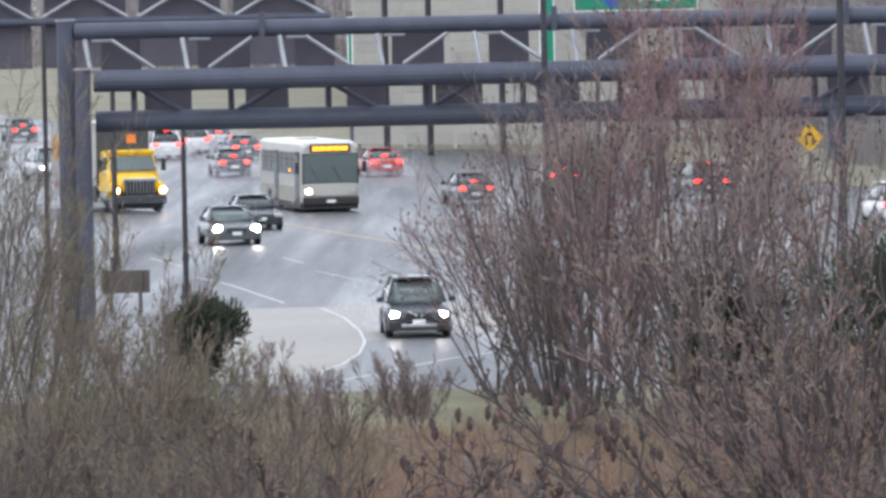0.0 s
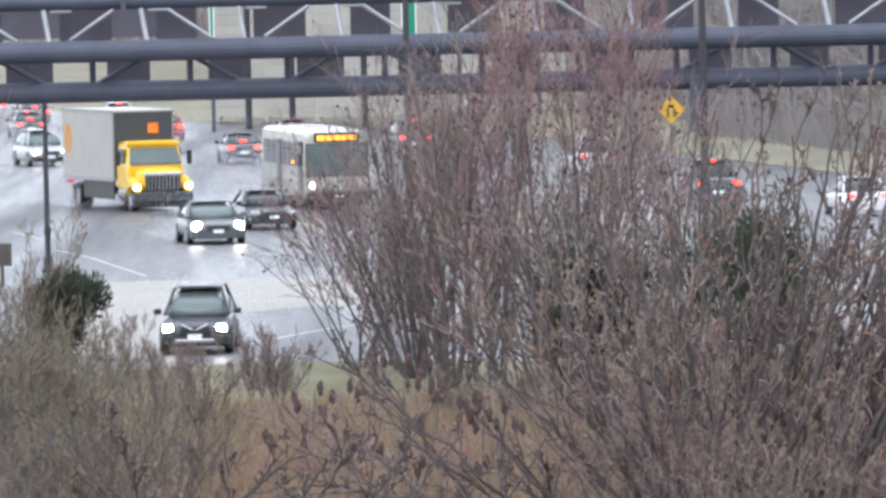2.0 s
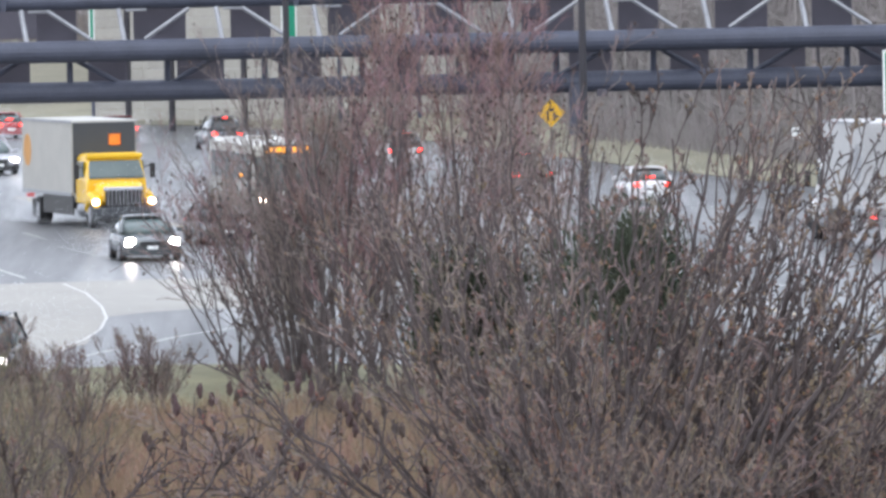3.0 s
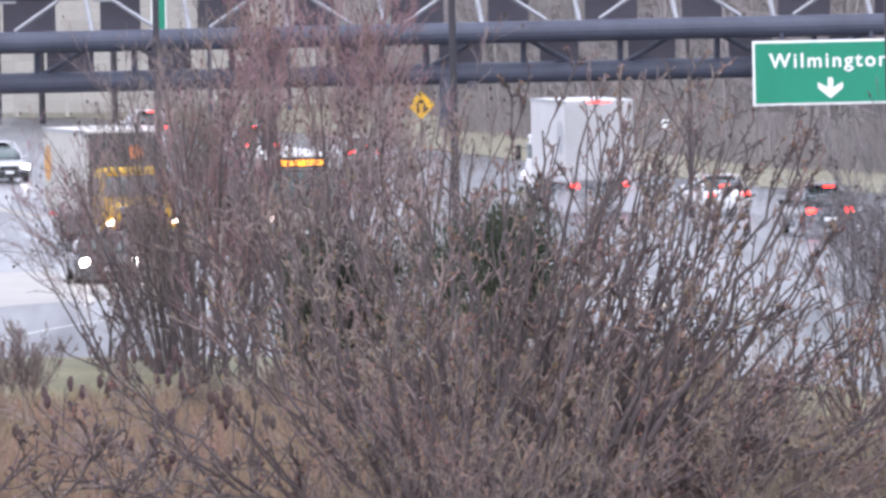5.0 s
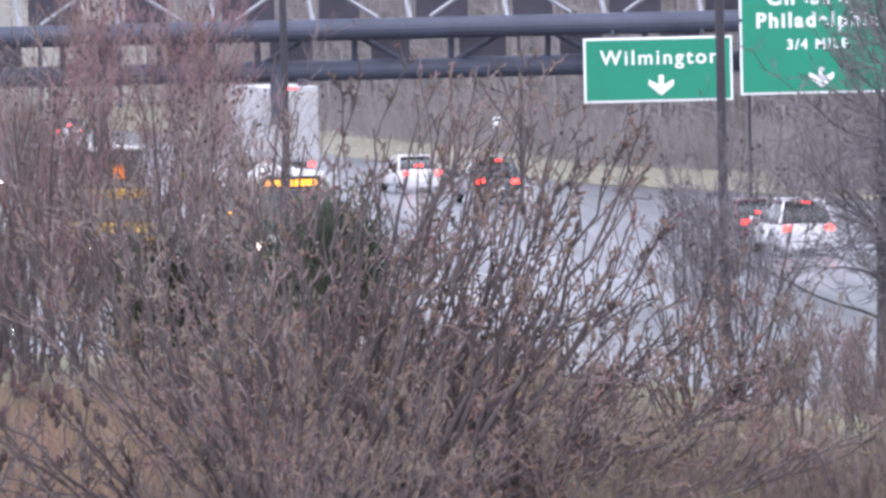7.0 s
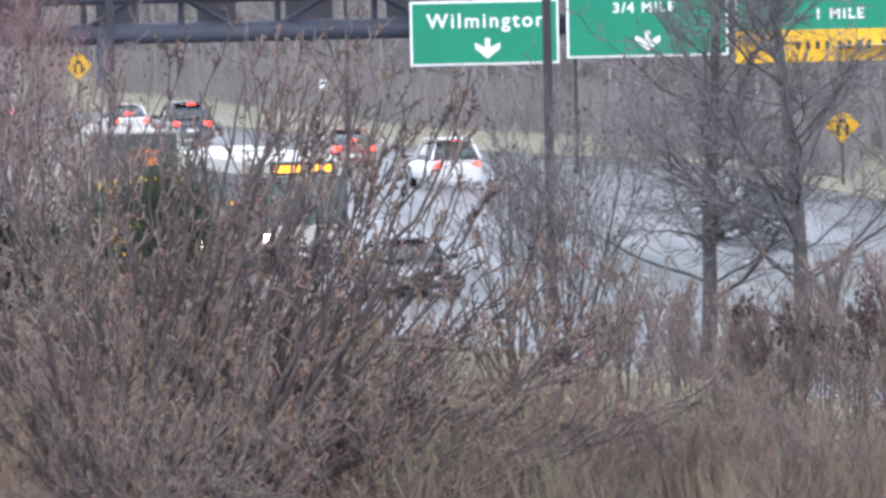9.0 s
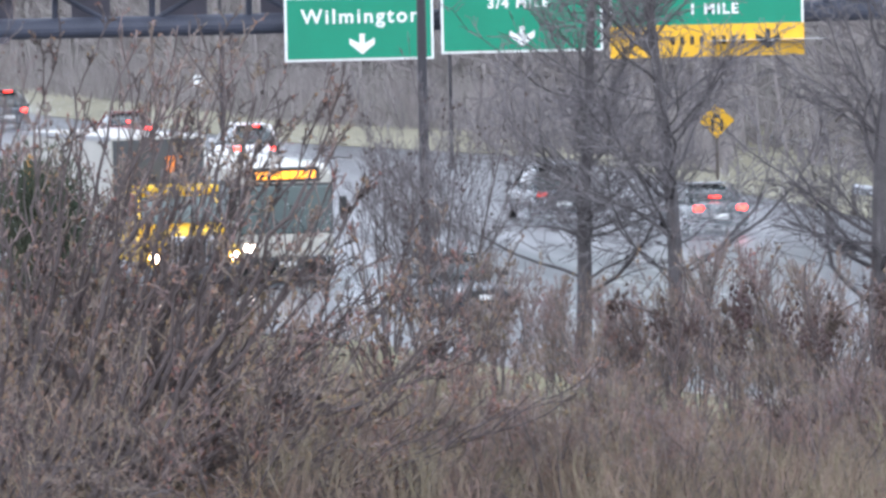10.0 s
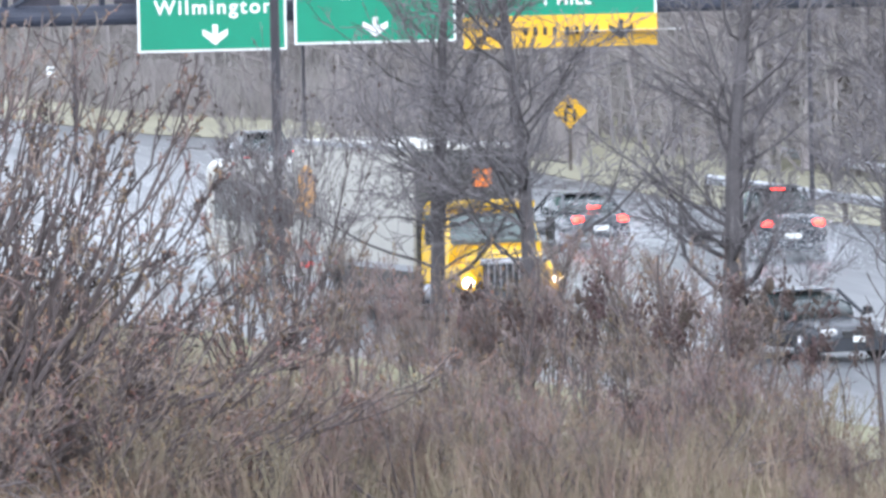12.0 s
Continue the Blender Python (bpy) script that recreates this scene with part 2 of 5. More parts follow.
# ---- ground, roads ----
def build_ground():
    bm = bmesh.new()
    bmesh.ops.create_grid(bm, x_segments=60, y_segments=60, size=2400)
    for v in bm.verts:
        v.co.z = -0.06
    tagged(new("ground", mesh("ground", bm, EARTH)), "damp brown winter ground with leaf litter", "ground", kind="structure")
    # one wet asphalt sheet, its near edge coming closer to the right
    near = [(-1500, 196), (-900, 205), (-160, 209), (500, 205), (1230, 189), (1580, 174), (2265, 156), (3200, 135)]
    far = [(3200, 215), (2500, 232), (2164, 248), (1605, 309), (1130, 333), (700, 380), (320, 440), (-60, 490), (-300, 500), (-500, 530), (-750, 600), (-1100, 760), (-1700, 980), (-1700, 400)]
    pts = [spot(b, d) for b, d in near + far]
    bm = sheet(pts, 0.0)
    bmesh.ops.triangulate(bm, faces=bm.faces)
    tagged(new("road", mesh("road", bm, ASPHALT)), "wet grey asphalt motorway shining in the rain", "road", kind="structure")
    pts = [ground_at(b, v) for b, v in ((-540, 42), (-350, 40), (-190, 38), (0, 40), (150, 58), (60, 95), (-110, 92), (-200, 97), (-264, 103), (-300, 150), (-420, 180), (-560, 165))]
    tagged(new("pavement", mesh("pavement", sheet(pts, 0.006), CONCRETE)), "pale wet concrete gore beside the ramp", "pavement", kind="structure")
    # verge beyond the road, rising to a bank
    rows = []
    for b, d in far[:-1]:
        rows.append([spot(b, d + k, z) for k, z in ((0.3, 0.02), (8, 0.25), (22, 0.55), (40, 0.8), (90 if b > -280 else 420, 1.0))])
    bm = bmesh.new()
    vs = [[bm.verts.new(p) for p in r] for r in rows]
    for a, b in zip(vs, vs[1:]):
        for i in range(4):
            bm.faces.new((a[i], b[i], b[i + 1], a[i + 1]))
    tagged(new("bank", mesh("bank", bm, BANK)), "yellowish winter grass bank beyond the road", "bank", kind="structure")
    # a strip of short grass along the near edge
    rows = [[spot(b, d + k, z) for k, z in ((0.1, 0.03), (-3, 0.14), (-12, 0.1), (-18, -0.06))] for b, d in near]
    bm = bmesh.new()
    vs = [[bm.verts.new(p) for p in r] for r in rows]
    for a, b in zip(vs, vs[1:]):
        for i in range(3):
            bm.faces.new((a[i], b[i], b[i + 1], a[i + 1]))
    tagged(new("verge", mesh("verge", bm, VERGE)), "strip of winter grass at the road edge", "verge", kind="structure")


def lines():
    def mark(pts, w, material, label):
        bm = band([ground_at(b, v) for b, v in pts], w * 0.75, 0.012)
        tagged(new("road_marking", mesh("road_marking", bm, material)), label, "marking", kind="structure")
    lab = "worn white painted lane line on wet asphalt"
    mark([(-566, -18), (-501, -2), (-406, 32)], 0.14, PAINT_W, lab)
    mark([(-346, -23), (-216, 9)], 0.07, PAINT_W, lab)
    mark([(-640, -52), (-585, -36)], 0.12, PAINT_W, lab)
    mark([(-406, -48), (-370, -38)], 0.12, PAINT_W, lab)
    mark([(-420, -112), (-356, -99), (-206, -71), (-60, -40), (200, 0), (600, 60), (1000, 130)], 0.16, PAINT_Y, "faint yellow edge line on wet asphalt")
    lab = "white curved gore line on wet concrete"
    mark([(-340, 43), (-300, 60), (-272, 85), (-264, 105), (-275, 125), (-305, 143), (-345, 155)], 0.11, PAINT_W, lab)
    mark([(-305, 172), (-230, 158), (-165, 146), (-120, 138), (0, 122), (200, 105)], 0.16, PAINT_W, lab)
    mark([(-640, 128), (-600, 120), (-560, 116)], 0.16, PAINT_W, lab)
    for b in range(700, 2500, 190):
        mark([(b, (b - 700) * 0.135 + 40), (b + 70, (b - 630) * 0.135 + 40)], 0.13, PAINT_W, "worn white painted lane line on wet asphalt")
    mark([(800, -70), (1130, -60), (1605, -28), (2164, 58), (2500, 100)], 0.15, PAINT_W, "white edge line on wet asphalt")


def noise_wall():
    """Tall barrier of stacked concrete planks between posts, beyond the far lanes."""
    w = thing("wall_noise", "tall beige noise barrier of stacked horizontal concrete planks", "noise barrier", kind="structure")
    a, c = spot(-271, 500, 0), spot(560, 470, 0)
    n = 9
    plank = None
    ux = (c - a) / n
    ang = math.atan2(ux.y, ux.x)
    L = ux.length
    for i in range(n + 1):
        p = a + ux * i
        part("post", box(-0.18, 0.18, -0.06, 0.2, 0, 15.4), WALL, w, m=Matrix.Translation(p) @ Matrix.Rotation(ang, 4, "Z"))
    for i in range(n):
        for k in range(25):
            if plank is None:
                plank = mesh("plank", box(0.19, L - 0.19, -0.08, 0.08, 0.0, 0.575, 0.03), WALL)
            ob = new("plank", plank)
            ob.parent = w
            ob.matrix_basis = Matrix.Translation(a + ux * i + Vector((0, 0, 0.6 * k + 0.3))) @ Matrix.Rotation(ang, 4, "Z")
    return w


def build_gantry():
    """Tubular sign gantry across the whole motorway, seen from the back."""
    g = thing("sign_gantry", "blue-grey steel sign gantry with three tubular chords", "gantry")
    Y = 241.0
    xa, xe = -12.35, 46.0
    for nm, z, r, y in (("top_chord", 8.85, 0.24, 0), ("middle_chord", 7.43, 0.31, -0.5), ("bottom_chord", 6.27, 0.30, 0.3)):
        part(nm, rod((xa + (0.55 if nm != "top_chord" else 0), Y + y, z), (xe, Y + y, z), r, n=16), STEEL, g)
    # end posts
    for x, r, top, y in ((-12.6, 0.28, 9.15, 0.0), (-12.12, 0.24, 7.75, -0.6)):
        p = part("post", rod((x, Y + y, 0), (x, Y + y, top), r, r * 0.92, n=16), STEEL, g)
        part("base_plate", box(x - 0.5, x + 0.5, Y + y - 0.5, Y + y + 0.5, 0, 0.08), STEEL, p)
        part("cap", rod((x, Y + y, top), (x, Y + y, top + 0.05), r * 1.06, n=16), GALV, p)
    part("drop_arm", box(9.08, 9.52, Y, Y + 0.4, 4.75, 6.2, 0.04), STEEL, g)
    part("post", rod((45.7, Y, 0), (45.7, Y, 9.1), 0.28, 0.26, n=16), STEEL, g)
    x = -12.05
    k = 0
    while x < xe - 3:
        # upper web: bright thin members
        part("strut", rod((x, Y - 0.2, 8.62), (x + 0.16, Y - 0.5, 7.68), 0.075, n=8), GALV, g)
        up = k % 2 == 0
        z0, z1 = (8.6, 7.75) if up else (7.75, 8.6)
        part("brace", rod((x + 0.75, Y - 0.2, z0), (x + 2.0, Y - 0.35, z1), 0.06, n=8), GALV, g)
        part("rail", rod((x + 0.2, Y - 0.22, 8.58), (x + 0.8, Y - 0.22, 8.58), 0.04, n=6), GALV, g)
        # lower web
        part("lower_strut", rod((x + 1.35, Y + 0.1, 7.3), (x + 1.35, Y + 0.3, 6.4), 0.09, n=8), STEEL, g)
        part("lower_brace", rod((x + (2.75 if not up else 1.5), Y + 0.1, 7.2), (x + (1.5 if not up else 2.75), Y + 0.25, 6.5), 0.075, n=8), STEEL, g)
        part("back_panel", box(x + 1.62 + 0.12 * (k % 3), x + 2.97, Y + 0.9, Y + 0.98, 6.35, 7.55, 0.01), DARK, g)
        part("upper_panel", box(x + 0.4, x + 1.55 + 0.35 * (k % 2), Y + 0.9, Y + 0.98, 7.7, 8.75, 0.01), DARK, g)
        part("catwalk", box(x, x + 2.75, Y + 0.55, Y + 0.85, 6.42, 6.47), GALV, g)
        if k % 3 == 1:
            part("bracket", box(x + 2.2, x + 2.36, Y - 0.33, Y - 0.1, 8.6, 9.3, 0.02), STEEL, g)
        x += 2.775
        k += 1
    part("junction_box", box(9.85, 10.15, Y - 0.2, Y + 0.1, 5.85, 6.05, 0.02), DARK, g)
    # the smaller gantry further back
    g2 = thing("sign_gantry", "distant grey lattice sign gantry end", "gantry")
    Y2 = 330
    for z in (8.72, 9.85):
        part("chord", rod((-26, Y2, z), (-6.9, Y2, z), 0.16, n=12), STEEL, g2)
    for i in range(10):
        x = -26 + i * 1.9
        part("brace", rod((x, Y2, 9.85 if i % 2 else 8.72), (x + 1.9, Y2, 8.72 if i % 2 else 9.85), 0.08, n=8), GALV, g2)
    for i in range(5):
        part("back_panel", box(-25.5 + i * 3.7, -22.3 + i * 3.7, Y2 + 0.4, Y2 + 0.5, 6.9, 10.4, 0.02), DARK, g2)
    part("post", rod((-25.5, Y2, 0), (-25.5, Y2, 11), 0.25, n=12), STEEL, g2)


def panel_sign(name, label, x0, x1, z0, z1, y, material=GREEN, border=0.07):
    """A sheet sign facing the viewer with a pale rim; its origin is at its middle."""
    s = thing(name, label, "road sign")
    cx, cz = (x0 + x1) / 2, (z0 + z1) / 2
    s.matrix_basis = Matrix.Translation((cx, y, cz))
    hw, hh = (x1 - x0) / 2, (z1 - z0) / 2
    part("panel", box(-hw, hw, 0, 0.05, -hh, hh, 0.02), WHITE if border else material, s, "pale rim of the sign" if border else "")
    if border:
        part("face", box(-hw + border, hw - border, -0.012, -0.002, -hh + border, hh - border), material, s)
    for k in (-0.6, 0.6):
        part("hanger", box(k * hw - 0.05, k * hw + 0.05, 0.06, 0.2, -hh, hh + 0.3), STEEL, s)
    return s


def facing(x, z, y=-0.02):
    return Matrix.Translation((x, y, z)) @ Matrix.Rotation(radians(90), 4, "X")


def down_arrow(s, x, z, k, material=WHITE):
    bm = bmesh.new()
    pts = [(-0.07, 0.28), (0.07, 0.28), (0.07, 0.02), (0.34, 0.16), (0.34, 0.0), (0.0, -0.28), (-0.34, 0.0), (-0.34, 0.16), (-0.07, 0.02)]
    bm.faces.new([bm.verts.new((px * k, pz * k, 0)) for px, pz in pts])
    r = bmesh.ops.extrude_face_region(bm, geom=list(bm.faces))
    bmesh.ops.translate(bm, verts=[v for v in r["geom"] if isinstance(v, bmesh.types.BMVert)], vec=(0, 0, 0.006))
    part("arrow", bm, material, s, m=facing(x, z))


def signs():
    Y = 240.2
    s = panel_sign("overhead_sign", "green overhead sign reading Wilmington with a down arrow", 17.98, 22.24, 5.17, 7.02, Y)
    writing("Wilmington", 0.58, WHITE, s, facing(0.05, 0.33), bold=0.01)
    down_arrow(s, 0.08, -0.45, 1.05)
    s = panel_sign("overhead_sign", "green overhead sign reading Chester Philadelphia with a down arrow", 22.46, 27.1, 5.3, 9.45, Y)
    writing("Chester", 0.62, WHITE, s, facing(-0.3, 0.68), bold=0.02)
    writing("Philadelphia", 0.58, WHITE, s, facing(-0.1, 0.02), bold=0.02)
    writing("3/4 MILE", 0.40, WHITE, s, facing(-0.1, -0.67), bold=0.012)
    down_arrow(s, 0.0, -1.62, 1.05)
    s = panel_sign("overhead_sign", "tall green overhead exit sign with a yellow exit-only strip", 27.3, 32.9, 5.06, 9.8, Y)
    writing("1 MILE", 0.42, WHITE, s, facing(0.2, -1.02), bold=0.012)
    part("writing_bar", box(-1.7, 1.7, -0.02, -0.014, 0.0, 0.42), WHITE, s)
    part("exit_strip", box(-2.8, 2.8, -0.022, -0.013, -2.37, -1.45), AMBER, s, "yellow exit-only strip")
    for k in (-1.75, 1.75):
        down_arrow(s, k, -1.9, 1.05, BLACK)
        s.children[-1].matrix_basis = facing(k, -1.9, -0.03)
    for k in (-1.0, -0.72, -0.44, -0.16, 0.2, 0.48, 0.76, 1.04):
        part("writing_bar", box(k - 0.06, k + 0.06, -0.028, -0.023, -2.02, -1.78), BLACK, s, "black lettering")
    # far signs behind the gantry
    d = 470
    s = panel_sign("guide_sign", "far green guide sign reading SOUTH with a blue route shield", 3.7, 10.6, 8.0, 11.5, d)
    writing("SOUTH", 0.6, WHITE, s, facing(1.3, -1.05), bold=0.02)
    part("route_shield", rod((-1.3, -0.03, -1.1), (-1.3, -0.02, -1.1), 0.5, n=6), BLUE, s, "blue route shield")
    for x in (-2.2, 2.2):
        part("sign_post", box(x - 0.12, x + 0.12, 0.1, 0.3, -9.6, 1.5), STEEL, s)
    s = panel_sign("guide_sign", "narrow far green sign behind the gantry", 1.75, 2.6, 5.05, 11.5, d - 2)
    part("sign_post", box(-0.1, 0.1, 0.1, 0.3, -8.2, 2), STEEL, s)
    s = panel_sign("guide_sign", "narrow far green sign edge beyond the gantry", -8.85, -8.55, 5.4, 8.0, d - 4)
    part("sign_post", box(-0.1, 0.1, 0.1, 0.3, -6.6, 1), STEEL, s)
    # diamonds
    for b, d, z, k in ((530, 384, 2.5, 0.64), (1879, 280, 2.11, 0.58)):
        s = thing("warning_sign", "yellow diamond warning sign with a black arrow on a post", "road sign", "yellow diamond signs")
        s.matrix_basis = Matrix.Translation(spot(b, d))
        bm = bmesh.new()
        bmesh.ops.create_cube(bm, size=1, matrix=Matrix.Translation((0, 0, z)) @ Matrix.Rotation(radians(45), 4, "Y") @ Matrix.Diagonal((k * 1.414, 0.03, k * 1.414, 1)))
        part("plate", bm, AMBER, s)
        part("post", box(-0.05, 0.05, 0.03, 0.12, 0, z + 0.5), WOOD, s)
        bm = box(-0.2, -0.1, -0.03, -0.02, z - 0.35, z + 0.05)
        box(0.1, 0.2, -0.03, -0.02, z - 0.35, z + 0.05, bm=bm)
        box(-0.12, 0.12, -0.03, -0.02, z + 0.08, z + 0.22, bm=bm)
        part("symbol", bm, BLACK, s)
    s = thing("regulatory_sign", "small white plate on a thin post beyond the lanes", "road sign")
    s.matrix_basis = Matrix.Translation(spot(962, 332))
    part("plate", box(-0.16, 0.16, -0.02, 0.0, 2.35, 2.8, 0.01), WHITE, s)
    part("post", box(-0.03, 0.03, 0.0, 0.05, 0.0, 2.8), WOOD, s)
    part("writing_bar", box(-0.11, 0.11, -0.026, -0.021, 2.62, 2.7), BLACK, s)
    # backs of low boards beside the ramp
    for b0, b1, d, z0, z1 in ((-618, -494, 232, 0.25, 1.12), (-728, -642, 262, 0.6, 1.3)):
        s = thing("sign_board", "dark weathered back of a low sign board on posts", "road sign", "sign backs")
        a, c = spot(b0, d), spot(b1, d)
        s.matrix_basis = Matrix.Translation((a + c) / 2)
        h = (c - a).length / 2
        part("board", box(-h, h, 0, 0.05, z0, z1, 0.01), WOOD, s)
        for k in (-0.6, 0.6):
            part("post", box(k * h - 0.06, k * h + 0.06, -0.1, 0, 0, z1), WOOD, s)


def pole(b, d, h, r, label):
    p = thing("pole", label, "pole", "tall dark poles")
    p.matrix_basis = Matrix.Translation(spot(b, d))
    part("shaft", rod((0, 0, 0), (0, 0, h), r, r * 0.72, n=12), POLE, p)
    part("base", rod((0, 0, 0), (0, 0, 0.5), r * 1.6, r * 1.5, n=12), POLE, p)
    part("collar", rod((0, 0, 1.2), (0, 0, 1.4), r * 1.2, n=12), POLE, p)
    return p


def poles():
    lab = "slim dark lighting column standing beside the motorway"
    pole(-578, 272, 7.0, 0.095, lab)
    pole(-701, 299, 8.0, 0.11, lab)
    pole(-821, 262, 9.0, 0.09, lab)
    pole(588, 232, 13.0, 0.12, lab)
    pole(1360, 200, 14.0, 0.13, lab)
    pole(64, 236, 12.0, 0.11, lab)
    for b in (-217, -140, -12):
        p = thing("utility_pole", "thick dark timber post before the noise barrier", "pole", "timber posts")
        p.matrix_basis = Matrix.Translation(spot(b, 478))
        part("shaft", rod((0, 0, 0), (0, 0, 16), 0.19, 0.16, n=12), POLE, p)
    for b, d, h in ((1004, 300, 9), (1409, 300, 7), (2305, 230, 13)):
        pole(b, d, h, 0.07, "thin grey lamp post beyond the lanes")


def guardrail(pts, label):
    g = thing("guardrail", label, "guardrail")
    ps = [spot(b, d, z) for b, d, z in pts]
    for a, c in zip(ps, ps[1:]):
        n = max(1, int((c - a).length / 4))
        t = (c - a).normalized()
        side = Vector((t.y, -t.x, 0)) * 0.04
        prof = [(0.0, 0.45), (0.07, 0.5), (0.07, 0.56), (0.0, 0.6), (0.07, 0.65), (0.07, 0.71), (0.0, 0.76), (-0.03, 0.76), (-0.03, 0.45)]
        out = Vector((t.y, -t.x, 0))
        part("rail", loft([[p + out * o + Vector((0, 0, z)) for o, z in prof] for p in (a, c)]), GALV, g)
        for i in range(n):
            p = a + (c - a) * (i / n)
            part("post", box(p.x - 0.07, p.x + 0.07, p.y - 0.07 + 0.15, p.y + 0.07 + 0.15, p.z - 0.3, p.z + 0.74), WOOD, g)


# ---- trees ----
def tubes(lines_, n=3):
    """Tapered tubes along polylines of (point, radius)."""
    verts, faces = [], []
    cs = [(math.cos(2 * math.pi * i / n), math.sin(2 * math.pi * i / n)) for i in range(n)]
    for line in lines_:
        base = len(verts)
        d = (line[-1][0] - line[0][0]).normalized()
        u = d.orthogonal().normalized()
        w = d.cross(u)
        for p, r in line:
            for c, s in cs:
                verts.append(p + u * (c * r) + w * (s * r))
        for k in range(len(line) - 1):
            o = base + k * n
            for i in range(n):
                faces.append((o + i, o + (i + 1) % n, o + n + (i + 1) % n, o + n + i))
    return verts, faces


def raw_mesh(name, vf, material):
    me = bpy.data.meshes.new(name)
    me.from_pydata([tuple(v) for v in vf[0]], [], vf[1])
    me.materials.append(material)
    return me


def grow(rng, start, way, length, radius, level, spec, out):
    """A branch and, along it, its side branches."""
    n = spec["segs"][level]
    line = [(start.copy(), radius)]
    p, d = start.copy(), way.normalized()
    for i in range(n):
        wob = spec["wobble"][level]
        d = (d + Vector((rng.gauss(0, wob), rng.gauss(0, wob), rng.gauss(0, wob) + spec["up"][level]))).normalized()
        p = p + d * (length / n)
        r = radius * (1 - (i + 1) / n * spec["taper"][level])
        line.append((p.copy(), r))
    sprout(rng, line, length, level, spec, out)


def sprout(rng, line, length, level, spec, out):
    """Keeps a branch and grows the side branches along it."""
    n = len(line) - 1
    out[level].append(line)
    if level + 1 >= len(spec["kids"]) + 1:
        return
    kids = spec["kids"][level]
    for _ in range(int(kids * (0.7 + 0.6 * rng.random()) + 0.5)):
        f = rng.uniform(spec["from"][level], 1.0)
        i = min(int(f * n), n - 1)
        q = line[i][0].lerp(line[i + 1][0], f * n - i)
        t = (line[i + 1][0] - line[i][0]).normalized()
        side = Vector((rng.gauss(0, 1), rng.gauss(0, 1), rng.gauss(0, 0.5))).normalized()
        side = (side - t * side.dot(t)).normalized()
        lo, hi = spec["angle"][level]
        ang = radians(rng.uniform(lo, hi))
        if level == 0 and spec.get("graded"):              # low limbs stand out flat, high ones rise
            ang = radians(hi - (hi - lo) * f + rng.gauss(0, 9))
        grow(rng, q, t * math.cos(ang) + side * math.sin(ang), length * rng.uniform(*spec["ratio"][level]) * (1.15 - 0.5 * f), line[i][1] * rng.uniform(*spec.get("slim", (0.45, 0.7))), level + 1, spec, out)


MULTI = dict(segs=[11, 7, 4, 2], wobble=[0.085, 0.13, 0.15, 0.16], up=[0.035, 0.08, 0.07, 0.04], taper=[0.66, 0.68, 0.65, 0.6],
             kids=[6, 3, 2], angle=[(15, 40), (18, 45), (20, 55)], ratio=[(0.3, 0.6), (0.25, 0.5), (0.3, 0.6)], **{"from": [0.25, 0.2, 0.2]})
TALL = dict(segs=[12, 8, 4, 2], wobble=[0.035, 0.16, 0.16, 0.16], up=[0.05, 0.07, 0.045, 0.0], taper=[0.8, 0.85, 0.7, 0.6], graded=True,
            kids=[66, 14, 5], angle=[(26, 78), (18, 50), (20, 55)], ratio=[(0.15, 0.38), (0.24, 0.48), (0.3, 0.6)], slim=(0.2, 0.37), **{"from": [0.10, 0.10, 0.15]})
KNOB = dict(segs=[13, 8, 5, 2], wobble=[0.06, 0.11, 0.14, 0.16], up=[0.05, 0.05, 0.06, 0.05], taper=[0.72, 0.65, 0.5, 0.4],
            kids=[8, 3, 1], angle=[(10, 34), (18, 45), (25, 60)], ratio=[(0.14, 0.36), (0.25, 0.45), (0.3, 0.5)], slim=(0.42, 0.7), **{"from": [0.22, 0.2, 0.2]})
SWEEP = dict(segs=[13, 8, 5, 2], wobble=[0.06, 0.10, 0.14, 0.17], up=[0.055, 0.09, 0.08, 0.05], taper=[0.72, 0.7, 0.6, 0.5],
             kids=[6, 3, 1], angle=[(15, 42), (20, 50), (30, 70)], ratio=[(0.3, 0.55), (0.25, 0.42), (0.25, 0.45)], slim=(0.5, 0.75), **{"from": [0.25, 0.2, 0.2]})
BRUSH = dict(segs=[8, 6, 3, 2], wobble=[0.09, 0.12, 0.14, 0.16], up=[0.05, 0.08, 0.07, 0.04], taper=[0.75, 0.75, 0.7, 0.6],
             kids=[8, 4, 2], angle=[(20, 55), (22, 55), (20, 55)], ratio=[(0.3, 0.55), (0.3, 0.5), (0.35, 0.6)], **{"from": [0.08, 0.08, 0.1]})
SUMAC = dict(segs=[9, 6, 3, 2], wobble=[0.11, 0.14, 0.14, 0.15], up=[0.06, 0.06, 0.08, 0.04], taper=[0.6, 0.6, 0.6, 0.6],
             kids=[4, 2, 0], angle=[(30, 65), (30, 60), (25, 60)], ratio=[(0.3, 0.5), (0.3, 0.5), (0.3, 0.5)], **{"from": [0.4, 0.35, 0.2]})
FINE = dict(segs=[8, 6, 3, 2], wobble=[0.05, 0.07, 0.09, 0.12], up=[0.05, 0.09, 0.09, 0.06], taper=[0.75, 0.75, 0.7, 0.6],
            kids=[10, 6, 3], angle=[(16, 38), (18, 40), (15, 45)], ratio=[(0.28, 0.55), (0.3, 0.5), (0.35, 0.6)], **{"from": [0.2, 0.12, 0.1]})
